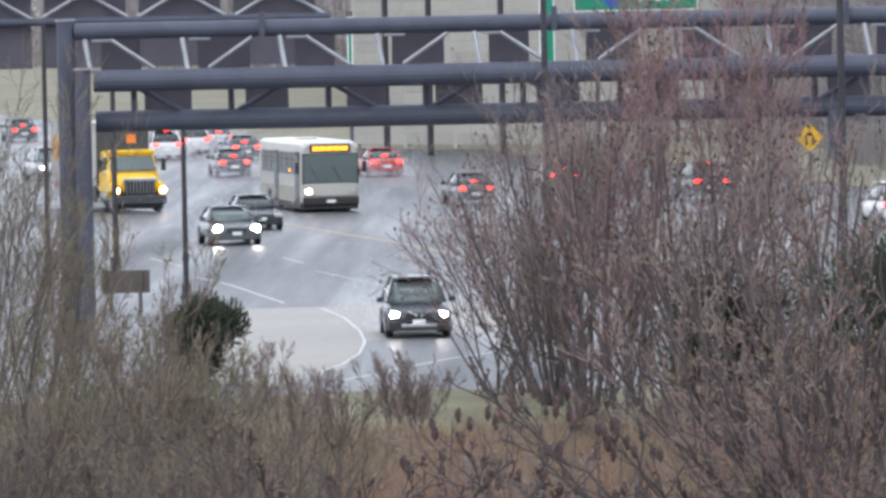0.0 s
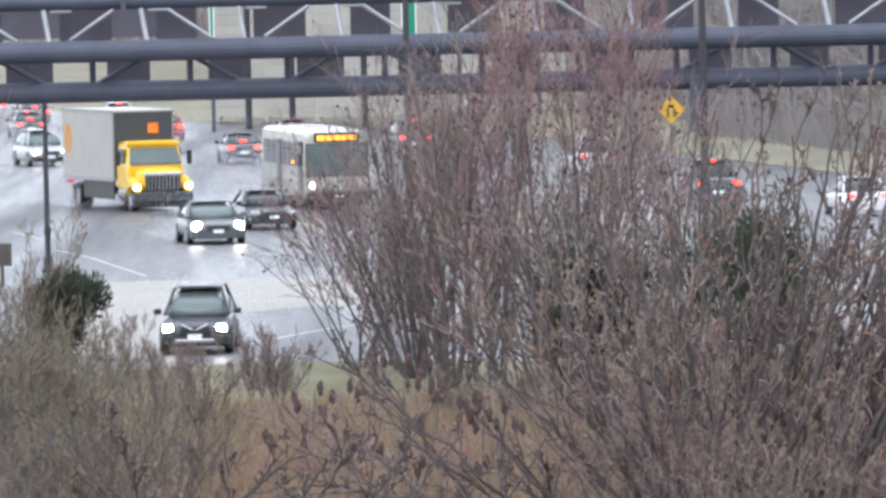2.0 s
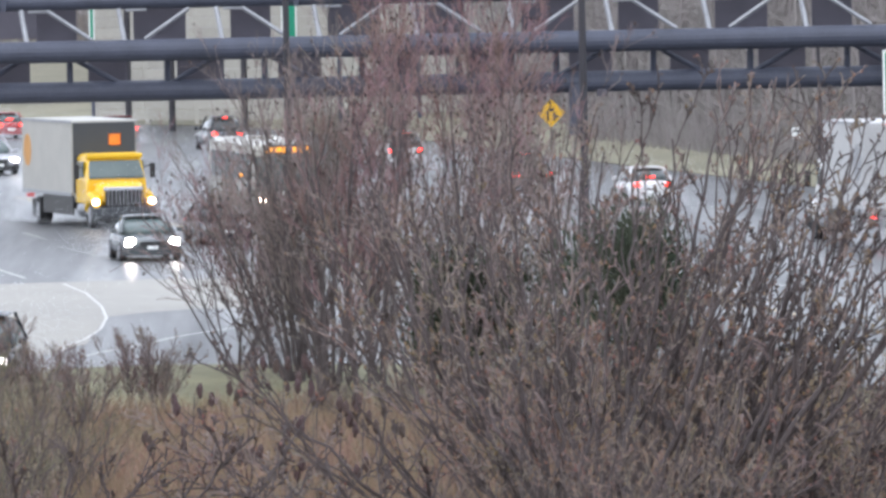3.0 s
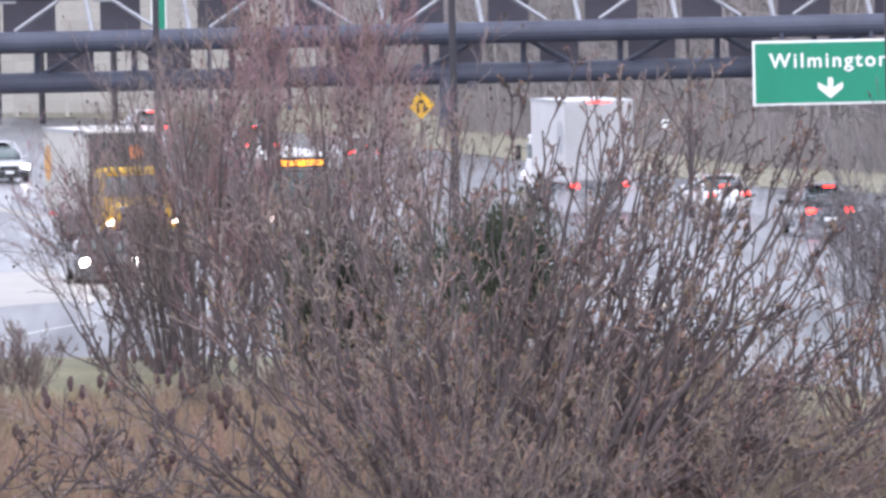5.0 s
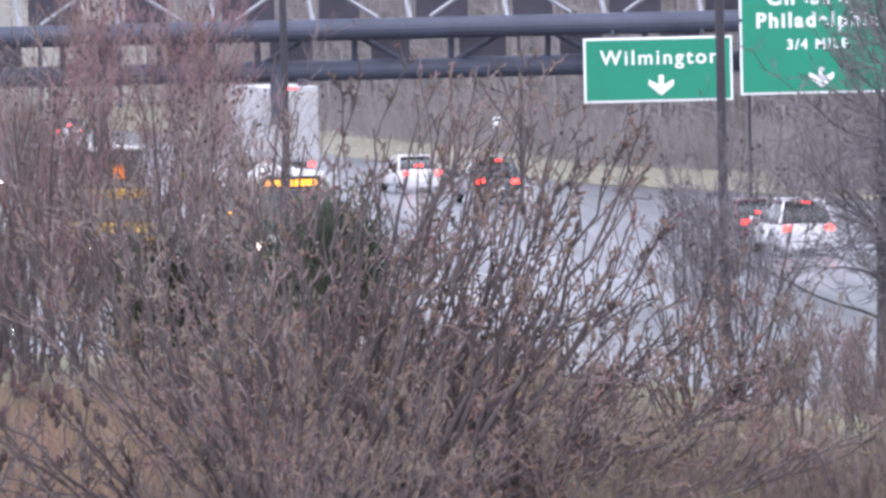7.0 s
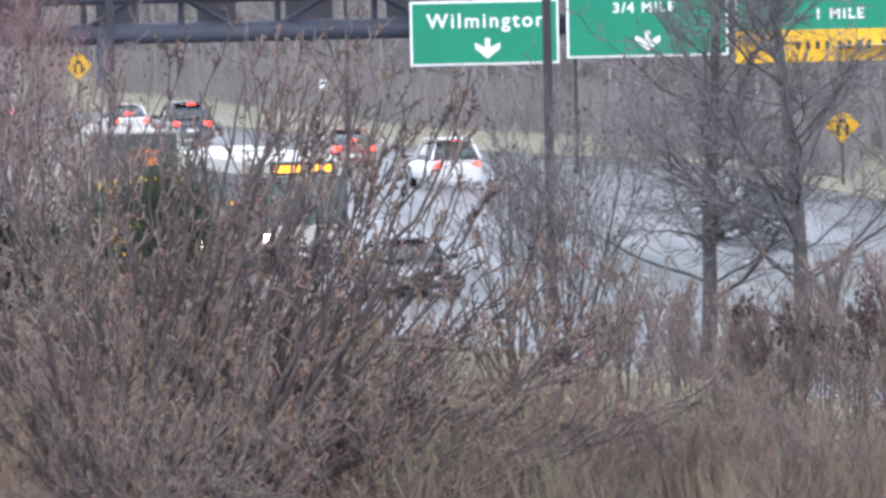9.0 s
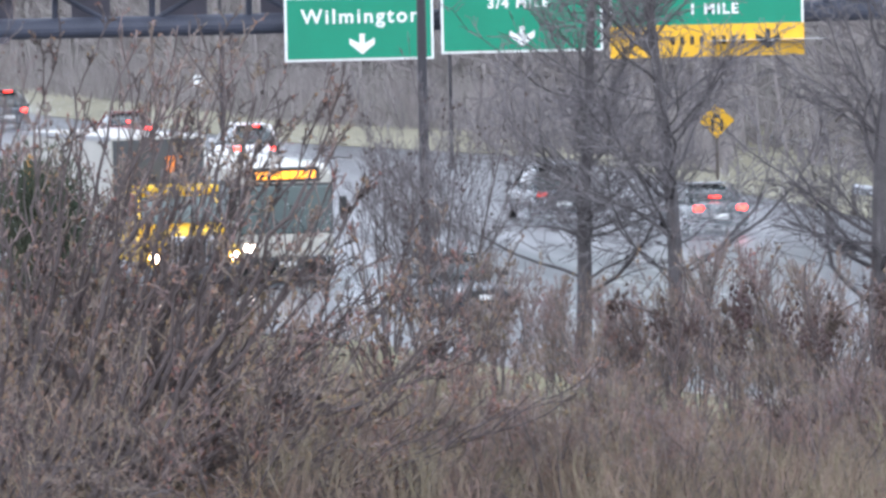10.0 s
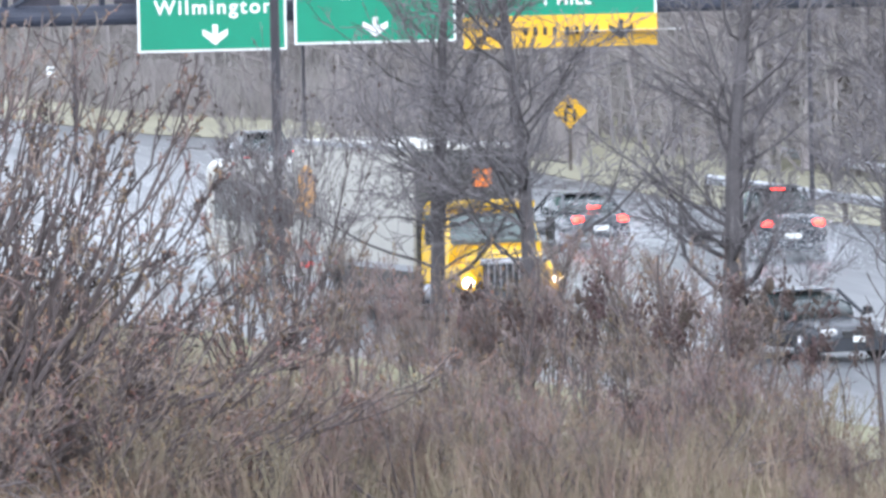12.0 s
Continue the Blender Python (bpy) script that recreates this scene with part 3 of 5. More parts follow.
HAZE = dict(segs=[8, 6, 3, 2], wobble=[0.04, 0.07, 0.09, 0.12], up=[0.05, 0.09, 0.09, 0.06], taper=[0.8, 0.8, 0.7, 0.6],
            kids=[11, 8, 5], angle=[(14, 34), (18, 40), (15, 45)], ratio=[(0.28, 0.5), (0.3, 0.5), (0.35, 0.6)], **{"from": [0.35, 0.2, 0.1]})
REED = dict(segs=[5, 3, 2, 2], wobble=[0.06, 0.1, 0.12, 0.12], up=[0.03, 0.06, 0.06, 0.04], taper=[0.6, 0.6, 0.6, 0.6],
            kids=[4, 1, 0], angle=[(10, 35), (15, 40), (15, 40)], ratio=[(0.2, 0.45), (0.3, 0.5), (0.3, 0.5)], **{"from": [0.3, 0.2, 0.2]})
ARCH = dict(segs=[10, 7, 4, 2], wobble=[0.10, 0.15, 0.16, 0.18], up=[-0.04, -0.01, 0.03, 0.02], taper=[0.7, 0.75, 0.7, 0.6],
            kids=[6, 5, 3], angle=[(20, 60), (20, 60), (25, 65)], ratio=[(0.3, 0.55), (0.25, 0.5), (0.3, 0.6)], **{"from": [0.2, 0.15, 0.2]})


def tree(name, label, seed, stems, height, lean, radius, spec, bark, twig, buds=0, bud_mat=None, bud_size=0.024, thin=0.0075, category="tree", group="", fan=None, spread=0.24, spurs=0, cluster=1, tips=(), leggy=False):
    """A bare winter tree or shrub: stems from one root, limbs, twigs, short budded spurs and buds."""
    rng = random.Random(seed)
    out = [[], [], [], []]
    for x, z in tips:                                      # stems that sweep out low and curl up to their tips
        q0 = Vector((rng.uniform(-spread, spread), rng.uniform(-spread, spread) * 0.6, 0))
        q2 = Vector((x, rng.uniform(-0.9, 0.9) - 0.1 * abs(x), z)) * rng.uniform(0.93, 1.02)
        q1 = Vector((q0.x + (q2.x - q0.x) * rng.uniform(0.5, 0.75), (q0.y + q2.y) / 2, q2.z * rng.uniform(0.3, 0.5)))
        r0 = radius * rng.uniform(0.6, 1.1)
        line, wob = [], Vector()
        for i in range(17):
            u = i / 16
            line.append((q0 * (1 - u) ** 2 + q1 * 2 * u * (1 - u) + q2 * u * u + wob, r0 * (1 - 0.78 * u)))
            wob = wob * 0.7 + Vector((rng.gauss(0, 0.07), rng.gauss(0, 0.07), rng.gauss(0, 0.05)))
        sprout(rng, line, (q2 - q0).length, 0, spec, out)
    for k in range(stems):
        a = 2 * math.pi * (k + rng.uniform(-0.3, 0.3)) / stems
        if fan:
            a = radians(rng.uniform(*fan))
        s = rng.uniform(lean[0], lean[1])
        way = Vector((math.cos(a) * math.sin(s), math.sin(a) * math.sin(s) * 0.7, math.cos(s)))
        st = Vector((math.cos(a), math.sin(a), 0)) * (spread if stems > 1 else 0) * rng.random()
        grow(rng, st, way, height * rng.uniform(0.75, 1.05) / max(0.6, math.cos(s)), radius * rng.uniform(0.6, 1.1), 0, spec, out)
    t = thing(name, label, category, group)
    v0, f0 = tubes(out[0], 6)
    v1, f1 = tubes([[(p, max(r, thin)) for p, r in ln] for ln in out[1]], 4)
    if leggy:
        v1, f1 = [], []
        out[2] += out[1]
    ob = new("trunk", raw_mesh("trunk", (v0 + v1, f0 + [tuple(i + len(v0) for i in f) for f in f1]), bark))
    ob.parent = t
    limbs = out[1] + out[2]
    for _ in range(spurs):
        ln = rng.choice(limbs)
        i = rng.randrange(len(ln) // 3, len(ln) - 1)
        q = ln[i][0].lerp(ln[i + 1][0], rng.random())
        t0 = (ln[i + 1][0] - ln[i][0]).normalized()
        e = Vector((rng.gauss(0, 1), rng.gauss(0, 1), rng.gauss(0.2, 0.8))).normalized() + t0 * 0.5
        out[3].append([(q, thin * 0.9), (q + e * rng.uniform(0.03, 0.10), thin * 1.25)])
    fine = [[(p, max(r, thin * 0.8)) for p, r in ln] for ln in out[2] + out[3]]
    ob = tagged(new("crown", raw_mesh("crown", tubes(fine, 3), twig)), kind="stuff")
    ob.parent = t
    if buds:
        verts, faces = [], []
        for ln in rng.sample(fine, min(buds, len(fine))):
            for _ in range(cluster):
                p = ln[-1][0] + (Vector((rng.gauss(0, 0.07), rng.gauss(0, 0.07), rng.gauss(0.04, 0.13))) if cluster > 1 else Vector())
                s = bud_size * rng.uniform(0.5, 1.3)
                o = len(verts)
                verts += [p + Vector(v) * s for v in ((1, 0, 0), (-0.5, 0.8, 0), (-0.5, -0.8, 0), (0, 0, 1.5), (0, 0, -1.0))]
                faces += [(o, o + 1, o + 3), (o + 1, o + 2, o + 3), (o + 2, o, o + 3), (o + 1, o, o + 4), (o + 2, o + 1, o + 4), (o, o + 2, o + 4)]
        ob = tagged(new("bud", raw_mesh("bud", (verts, faces), bud_mat or BUD)), kind="stuff")
        ob.parent = t
    return t


def put(ob, b, d, turn=0.0, k=1.0):
    ob.matrix_basis = Matrix.Translation(spot(b, d, -0.05)) @ Matrix.Rotation(radians(turn), 4, "Z")
    return ob


def road_edge(b):
    """Range of the near road edge at a bearing."""
    return float(np.interp(b, (-160, 500, 1230, 1580, 2265, 3200), (209, 205, 189, 174, 156, 135)))


def evergreen(name, label, seed, h, w, n):
    """An uneven evergreen of several leafy lobes round a short trunk."""
    rng = random.Random(seed)
    t = thing(name, label, "evergreen shrub")
    part("trunk", rod((0, 0, 0), (0, 0, h * 0.85), 0.07, 0.02, 6), BARK, t)
    lobes = [(Vector((rng.uniform(-0.36, 0.36) * w, rng.uniform(-0.3, 0.3) * w, h * rng.uniform(0.25, 0.8))), rng.uniform(0.22, 0.36) * w, rng.uniform(0.2, 0.34) * h) for _ in range(11)]
    verts, faces = [], []
    for _ in range(n):
        c, rx, rz = rng.choice(lobes)
        u = Vector((rng.gauss(0, 1), rng.gauss(0, 1), rng.gauss(0, 1))).normalized() * rng.uniform(0.35, 1.08)
        p = c + Vector((u.x * rx, u.y * rx, u.z * rz))
        if p.z < 0.05:
            continue
        d = (u + Vector((0, 0, rng.uniform(0.3, 1.4)))).normalized() * rng.uniform(0.10, 0.28)
        s = d.orthogonal().normalized() * 0.025
        s.rotate(Matrix.Rotation(rng.uniform(0, 3.1), 3, d))
        o = len(verts)
        verts += [p, p + d * 0.5 + s, p + d, p + d * 0.5 - s]
        faces.append((o, o + 1, o + 2, o + 3))
    ob = tagged(new("foliage", raw_mesh("foliage", (verts, faces), NEEDLE)), kind="stuff")
    ob.parent = t
    return t


def plant():
    # trees and bushes along the near road edge
    S = dict(bud_mat=SEED, bud_size=0.036)
    put(tree("bare_tree", "bare reddish-brown multi-stemmed tree at the road edge", 3, 8, 4.4, (0.15, 0.95), 0.042, FINE, BARK, TWIG_R, 200, fan=(120, 240), **S), 35, 204)
    put(tree("bare_tree", "bare bushy tree with crowded thin stems", 16, 10, 6.6, (0.03, 0.35), 0.055, FINE, BARK, TWIG, 150, **S), 70, 198, 20)
    put(tree("bare_tree", "low bare bush with crowded thin stems", 41, 8, 3.9, (0.1, 1.0), 0.036, BRUSH, BARK, TWIG, 150, **S), -30, 203, 50)
    put(tree("bare_tree", "bare many-stemmed tree with fine twigs", 42, 7, 6.9, (0.03, 0.4), 0.055, FINE, BARK, TWIG, 100, **S), 130, 194, 10)
    put(tree("bare_tree", "tall bare tree with a dense haze of reddish twigs", 5, 4, 9.0, (0.03, 0.22), 0.08, HAZE, BARK, TWIG_R, 300, **S), 290, 196)
    put(tree("bare_tree", "tall bare tree with reddish fine twigs", 8, 4, 7.4, (0.05, 0.35), 0.08, FINE, BARK, TWIG_R, 200, **S), 190, 188, 40)
    put(tree("bare_tree", "tall bare tree with a haze of reddish twigs and dark stems", 9, 4, 8.4, (0.05, 0.28), 0.08, HAZE, BARK, TWIG_R, 200, **S), 400, 190, 80)
    put(tree("bare_tree", "dark many-stemmed bare tree", 17, 9, 6.4, (0.05, 0.4), 0.06, SWEEP, BARK, TWIG, 300, spurs=500, thin=0.013, **S), 330, 180, 10)
    for b, d, h, sd, st in ((100, 199, 6.4, 101, 5), (215, 194, 6.8, 102, 5), (345, 188, 6.6, 103, 4), (455, 184, 6.9, 104, 4), (520, 178, 6.2, 105, 5)):
        put(tree("bare_tree", "bare thin-stemmed tree with a fine brown crown", sd, st, h, (0.04, 0.38), 0.06, FINE, BARK, TWIG if sd % 2 else TWIG_R, 160, group="thin road edge trees", **S), b, d)
    for b, d, h, sd in ((70, 200, 2.2, 71), (150, 197, 3.8, 72), (240, 192, 3.6, 73), (340, 190, 4.2, 74), (470, 182, 4.2, 76)):
        put(tree("bush", "tangled leafless bush filling the road edge", sd, 9, h, (0.05, 0.7), 0.035, BRUSH, BARK, TWIG if sd % 2 else TWIG_D, 250, category="bush", group="road edge bushes", spread=0.8, **S), b, d)
    # the great spreading trees: stems sweep outward and curl up, knotted with buds
    K = dict(bud_mat=BUD, bud_size=0.027, thin=0.016)
    rt = random.Random(8)
    edge = ((-4.6, 4.6), (-3.2, 6.6), (0.0, 7.2), (2.6, 7.8), (3.9, 7.5), (4.7, 7.0), (5.1, 5.9), (5.7, 4.7), (6.5, 3.6), (7.4, 2.6))

    def crown_tips(u0, u1, n, low):
        """Tips spread along the outline of the crown, some of them short of it."""
        res = []
        for k in range(n):
            u = u0 + (u1 - u0) * (k + rt.random()) / n
            i = min(int(u), len(edge) - 2)
            f = rt.uniform(low, 1.0)
            res.append(((edge[i][0] + (edge[i + 1][0] - edge[i][0]) * (u - i)) * f, (edge[i][1] + (edge[i + 1][1] - edge[i][1]) * (u - i)) * f))
        return res
    put(tree("spreading_tree", "dark spreading bare tree fanning from its base, with russet buds", 11, 0, 7, (0, 0), 0.075, KNOB, BARK_K, BARK_K, 1100, spurs=2400, spread=0.7, tips=crown_tips(2, 9, 20, 0.8), **K), 650, 137)
    put(tree("spreading_tree", "dark bare tree with long knotty slanting limbs", 51, 0, 7, (0, 0), 0.07, KNOB, BARK_K, TWIG_D, 900, spurs=1500, spread=0.9, tips=crown_tips(2.5, 9, 16, 0.6), **K), 690, 134)
    put(tree("spreading_tree", "dark bare tree with upright crooked branches", 12, 0, 7, (0, 0), 0.075, KNOB, BARK_K, TWIG_D, 800, spurs=1400, spread=0.9, tips=crown_tips(0.3, 4.6, 20, 0.75), **K), 620, 140)
    put(tree("spreading_tree", "bare tree with crooked branches leaning over the gap", 54, 0, 6, (0, 0), 0.06, KNOB, BARK_K, TWIG_D, 600, spurs=1000, spread=0.8, tips=crown_tips(0, 2.4, 11, 0.65), **K), 590, 135)
    put(tree("spreading_tree", "younger bare tree behind the spreading ones", 56, 0, 6, (0, 0), 0.06, KNOB, BARK_K, TWIG_D, 500, spurs=900, spread=0.6, tips=crown_tips(0.6, 5, 16, 0.7), **K), 560, 146)
    low = [(x, 4.4 - 0.4 * x + rt.uniform(-0.5, 0.3)) for x in (0.8, 1.6, 2.3, 2.9, 3.4, 3.9, 4.4, 4.9, 5.4, 5.9, 6.3)]
    put(tree("spreading_tree", "low bare tree with long slanting budded limbs", 57, 0, 4, (0, 0), 0.055, KNOB, BARK_K, TWIG_D, 900, spurs=900, spread=0.8, tips=low, **K), 880, 132)
    for b, d, h, sd in ((470, 146, 3.6, 81), (640, 143, 3.2, 82), (820, 142, 2.6, 84), (1010, 139, 2.0, 85)):
        put(tree("bush", "dense dark leafless bush under spreading trees", sd, 7, h, (0.1, 0.85), 0.035, BRUSH, BARK_K, TWIG_M, 400, bud_mat=BUD, bud_size=0.034, category="bush", group="bushes under the trees", spread=0.9), b, d)
    for b, d, h, sd, fan in ((-330, 141, 1.7, 61, None), (-215, 139, 2.1, 62, (-50, 50)), (-60, 142, 2.3, 63, (-40, 40)), (110, 139, 2.2, 64, None), (300, 139, 3.2, 65, (140, 215))):
        put(tree("crooked_shrub", "low dark shrub with arching crooked bare branches", sd, 3, h, (0.35, 1.1), 0.05, ARCH, BARK_K, TWIG_D, 110, BUD, 0.03, thin=0.012, category="shrub", group="crooked shrubs", fan=fan, spurs=150), b, d)
    put(tree("crooked_shrub", "long bare branches arching over russet grass", 66, 0, 3, (0, 0), 0.055, KNOB, BARK_K, BARK_K, 160, spurs=260, spread=0.3, category="shrub", group="crooked shrubs", tips=((-4.9, 4.1), (-4.3, 3.1), (-3.0, 3.7), (-2.2, 2.8)), **K), 450, 136)
    put(tree("crooked_shrub", "long bare branches slanting up from russet grass", 67, 0, 3, (0, 0), 0.05, KNOB, BARK_K, BARK_K, 140, spurs=220, spread=0.3, category="shrub", group="crooked shrubs", tips=((2.6, 3.1), (3.1, 2.5), (1.2, 2.7), (-0.8, 2.4)), **K), -190, 136)
    put(tree("crooked_shrub", "dark forked branches in front of the road gap", 68, 0, 3, (0, 0), 0.05, KNOB, BARK_K, BARK_K, 140, spurs=220, spread=0.3, category="shrub", group="crooked shrubs", tips=((-1.6, 2.6), (-0.7, 3.0), (0.9, 2.9), (2.2, 2.3)), **K), -400, 138)
    put(tree("bare_tree", "slender bare shrub round a lighting column", 14, 9, 4.8, (0.05, 0.45), 0.04, FINE, BARK, TWIG_G, 150, **S), 1385, 172)
    put(tree("bare_tree", "slender bare shrub with grey twigs", 20, 6, 5.0, (0.05, 0.3), 0.035, FINE, BARK, TWIG_G, 100, **S), 1290, 182)
    put(tree("bare_tree", "low budded shrub before a lighting column", 19, 8, 3.4, (0.1, 0.7), 0.035, SWEEP, BARK_K, TWIG_D, 500, spurs=600, **K), 1330, 150)
    put(tree("tall_tree", "tall bare tree with a straight grey trunk", 21, 1, 12.5, (0.0, 0.03), 0.26, TALL, BARK_G, TWIG_G, thin=0.0125), 1636, 184)
    put(tree("tall_tree", "tall bare tree with a straight grey trunk", 22, 1, 13.5, (0.0, 0.03), 0.26, TALL, BARK_G, TWIG_G, thin=0.0125), 1803, 180, 60)
    put(tree("tall_tree", "tall bare tree with a grey trunk and arching branches", 23, 1, 13.0, (0.0, 0.03), 0.29, TALL, BARK_G, TWIG_G, thin=0.0125), 2165, 176, 130)
    put(tree("tall_tree", "tall slender bare tree", 24, 1, 11.0, (0.0, 0.05), 0.12, TALL, BARK_G, TWIG_G, thin=0.0125), 2440, 182, 200)
    put(evergreen("evergreen_shrub", "dark green juniper beside the ramp", 4, 2.3, 1.65, 12000), -548, 213)
    put(evergreen("evergreen_shrub", "dark green evergreen among bare branches", 6, 5.0, 3.4, 9000), 640, 172)
    put(evergreen("evergreen_shrub", "dark green evergreen bush low among stems", 7, 3.9, 2.8, 7000), 400, 182)
    # long shoots slanting over the ramp side
    for b, d, h, lean, sd in ((-985, 176, 7.0, (0.05, 0.35), 91), (-930, 160, 4.4, (0.2, 0.7), 92), (-880, 186, 4.6, (0.1, 0.5), 93), (-840, 154, 3.7, (0.2, 0.75), 94),
                              (-760, 168, 3.6, (0.15, 0.6), 95), (-740, 150, 3.0, (0.25, 0.8), 96), (-670, 158, 2.4, (0.2, 0.75), 97)):
        put(tree("shrub", "olive-brown leafless shrub with long slanting shoots", sd, 7, h, lean, 0.034, FINE, BARK, TWIG_O, 120, category="shrub", group="slanting shrubs", fan=(-45, 45), spread=0.9), b, d)
    # thicket
    protos = [
        tree("shrub", "tangled brown leafless shrub", 31, 8, 3.4, (0.1, 0.7), 0.035, MULTI, BARK, TWIG_D, 200, category="shrub", group="thicket"),
        tree("shrub", "thin leafless shrub with russet buds", 33, 7, 2.4, (0.1, 0.6), 0.025, FINE, BARK, TWIG, 250, category="shrub", group="thicket"),
        tree("shrub", "arching bare shrub with crooked dark branches", 34, 7, 3.4, (0.4, 1.1), 0.045, ARCH, BARK, TWIG_D, 200, category="shrub", group="thicket"),
        tree("shrub", "brown leafless shrub with thin crossing stems", 35, 12, 2.6, (0.1, 0.9), 0.022, MULTI, BARK, TWIG_M, 200, category="shrub", group="thicket"),
        tree("shrub", "grey-olive leafless shrub with slanting thin stems", 37, 13, 2.7, (0.1, 0.8), 0.022, MULTI, BARK, TWIG_O, 80, category="shrub", group="thicket"),
        tree("shrub", "clump of dead upright straw-brown stems", 36, 26, 1.7, (0.02, 0.4), 0.010, REED, STRAW, STRAW, 40, category="shrub", group="thicket"),
        tree("sumac", "leggy bare sumac with dark seed clusters", 38, 3, 3.3, (0.05, 0.4), 0.035, SUMAC, BARK_K, BARK_K, 9, SEED, 0.04, thin=0.014, cluster=26, leggy=True, category="shrub", group="sumacs"),
    ]
    rng = random.Random(77)
    first = [True] * len(protos)

    def add(k, b, d, s):
        if first[k]:
            first[k] = False
            ob = put(protos[k], b, d, rng.uniform(0, 360))
        else:
            ob = copy_thing(protos[k], Matrix.Translation(spot(b, d, -0.05)) @ Matrix.Rotation(rng.uniform(0, 6.28), 4, "Z"))
        ob.scale = (s, s, s)

    def row(k, b0, b1, step, d0, d1, s0, s1):
        """Shrubs along a stretch; ranges below zero are counted back from the road edge."""
        b = b0
        while b < b1:
            base = road_edge(b) if d1 <= 0 else 0
            add(k, b + rng.uniform(-0.4, 0.4) * step, base + rng.uniform(d0, d1), rng.uniform(s0, s1))
            b += step
    # beside the ramp
    row(4, -960, -640, 55, 138, 150, 0.85, 1.1)
    row(4, -640, -430, 55, 136, 146, 0.75, 0.95)
    row(4, -900, -470, 80, 160, 180, 0.45, 0.75)
    # low gap before the road
    row(1, -430, -170, 62, 176, 190, 0.45, 0.75)
    row(4, -430, -240, 70, 146, 158, 0.55, 0.8)
    row(1, -120, 260, 120, 176, 190, 0.35, 0.5)
    # under the spreading trees
    row(0, 380, 1150, 230, 133, 142, 0.6, 0.9)
    row(3, 380, 1250, 150, 148, 165, 0.6, 0.9)
    row(2, 420, 1200, 220, 131, 140, 0.6, 0.85)
    row(3, 420, 1300, 170, 130, 142, 0.5, 0.8)
    # rough ground before the tall trees
    row(5, 1100, 2650, 70, 131, 142, 0.5, 0.9)
    row(5, 1150, 2650, 90, -18, -10, 0.3, 0.5)
    row(3, 1100, 2300, 55, 131, 146, 0.35, 0.68)
    row(1, 1100, 2300, 55, 131, 148, 0.4, 0.75)
    row(1, 2300, 2650, 80, 130, 138, 0.3, 0.55)
    row(0, 1100, 2300, 190, 131, 146, 0.3, 0.5)
    row(2, 1150, 2500, 200, 131, 139, 0.45, 0.65)
    row(0, 1690, 2140, 110, -14, -7, 0.6, 0.8)
    row(1, 1450, 2200, 58, -15, -6, 0.7, 1.25)
    for b, d, s in ((1800, 146, 1.05), (1900, 150, 0.8), (2040, 144, 1.1), (2120, 142, 0.95), (2200, 148, 1.0), (2330, 142, 0.8), (1960, 138, 0.6), (2420, 146, 0.9)):
        add(6, b, d, s)
    # seed heads on stalks
    hd = bmesh.new()
    bmesh.ops.create_icosphere(hd, subdivisions=2, radius=0.10, matrix=Matrix.Diagonal((0.7, 0.7, 1.5, 1)))
    for v in hd.verts:
        v.co *= 1 + rng.gauss(0, 0.18)
    heads = mesh("seed_head", hd, SEED)
    for b, d, h in ((100, 165, 2.2), (140, 160, 1.8), (40, 168, 2.0), (-20, 170, 1.6), (180, 158, 1.9), (1905, 152, 2.9), (2180, 150, 3.0), (2020, 146, 2.2), (-120, 166, 1.6), (90, 158, 1.4), (215, 160, 1.5), (-60, 156, 1.1), (10, 154, 1.2), (60, 152, 1.0), (-170, 160, 1.2), (150, 150, 1.1)):
        t = thing("seed_stalk", "dead plant stalk with dark brown seed heads", "plant", "dead seed stalks")
        t.matrix_basis = Matrix.Translation(spot(b, d, -0.06))
        r2 = random.Random(b)
        bm = rod((0, 0, 0), (0.1, 0, h), 0.02, 0.012, 5)
        for j in range(5):
            z = h * r2.uniform(0.7, 1.0)
            q = Vector((r2.uniform(-0.5, 0.5), r2.uniform(-0.3, 0.3), z + 0.1))
            rod((0.1 * z / h, 0, z - 0.25), q, 0.01, 0.008, 4, bm=bm)
            ob = new("seed_head", heads)
            ob.parent = t
            ob.matrix_basis = Matrix.Translation(q) @ Matrix.Rotation(r2.uniform(0, 6), 4, "Z")
        part("stalk", bm, BARK, t)
    # dry grass, and the russet dead growth in the gap
    for nm, lab, material, count, b0, b1, tall, seed in (("dry_grass", "tall dry straw-coloured winter grass", STRAW, 90000, -1000, 2700, 1.0, 5),
                                                         ("dead_bracken", "russet dead undergrowth", RUSSET, 62000, -330, 1100, 0.7, 6)):
        rng = random.Random(seed)
        verts, faces = [], []
        for _ in range(count):
            b = rng.uniform(b0, b1)
            d = rng.uniform(130, 198 - max(0, (b - 900) * 0.025))
            if b > 1050 and d > road_edge(b) - 9:
                continue
            p = spot(b, d, -0.06)
            thick = noise.noise(p * 0.35)
            if -340 < b < 420 and d > 186:
                continue
            if seed == 5 and ((thick < -0.05 and rng.random() < 0.8) or (-300 < b < 1000 and rng.random() < 0.8)):
                continue
            h = rng.uniform(0.35, 1.3) * (1.0 + 0.8 * noise.noise(p * 0.15)) * tall * (1.2 if b > 1050 and d < road_edge(b) - 25 else 0.6 if b > 1050 else 1.0)
            lean = Vector((rng.gauss(0, 0.3), rng.gauss(0, 0.25), 1)).normalized() * h
            w = rng.uniform(0.003, 0.008)
            o = len(verts)
            mid = p + lean * 0.6
            tip = p + lean + Vector((rng.gauss(0, 0.2), 0, -0.12 * h))
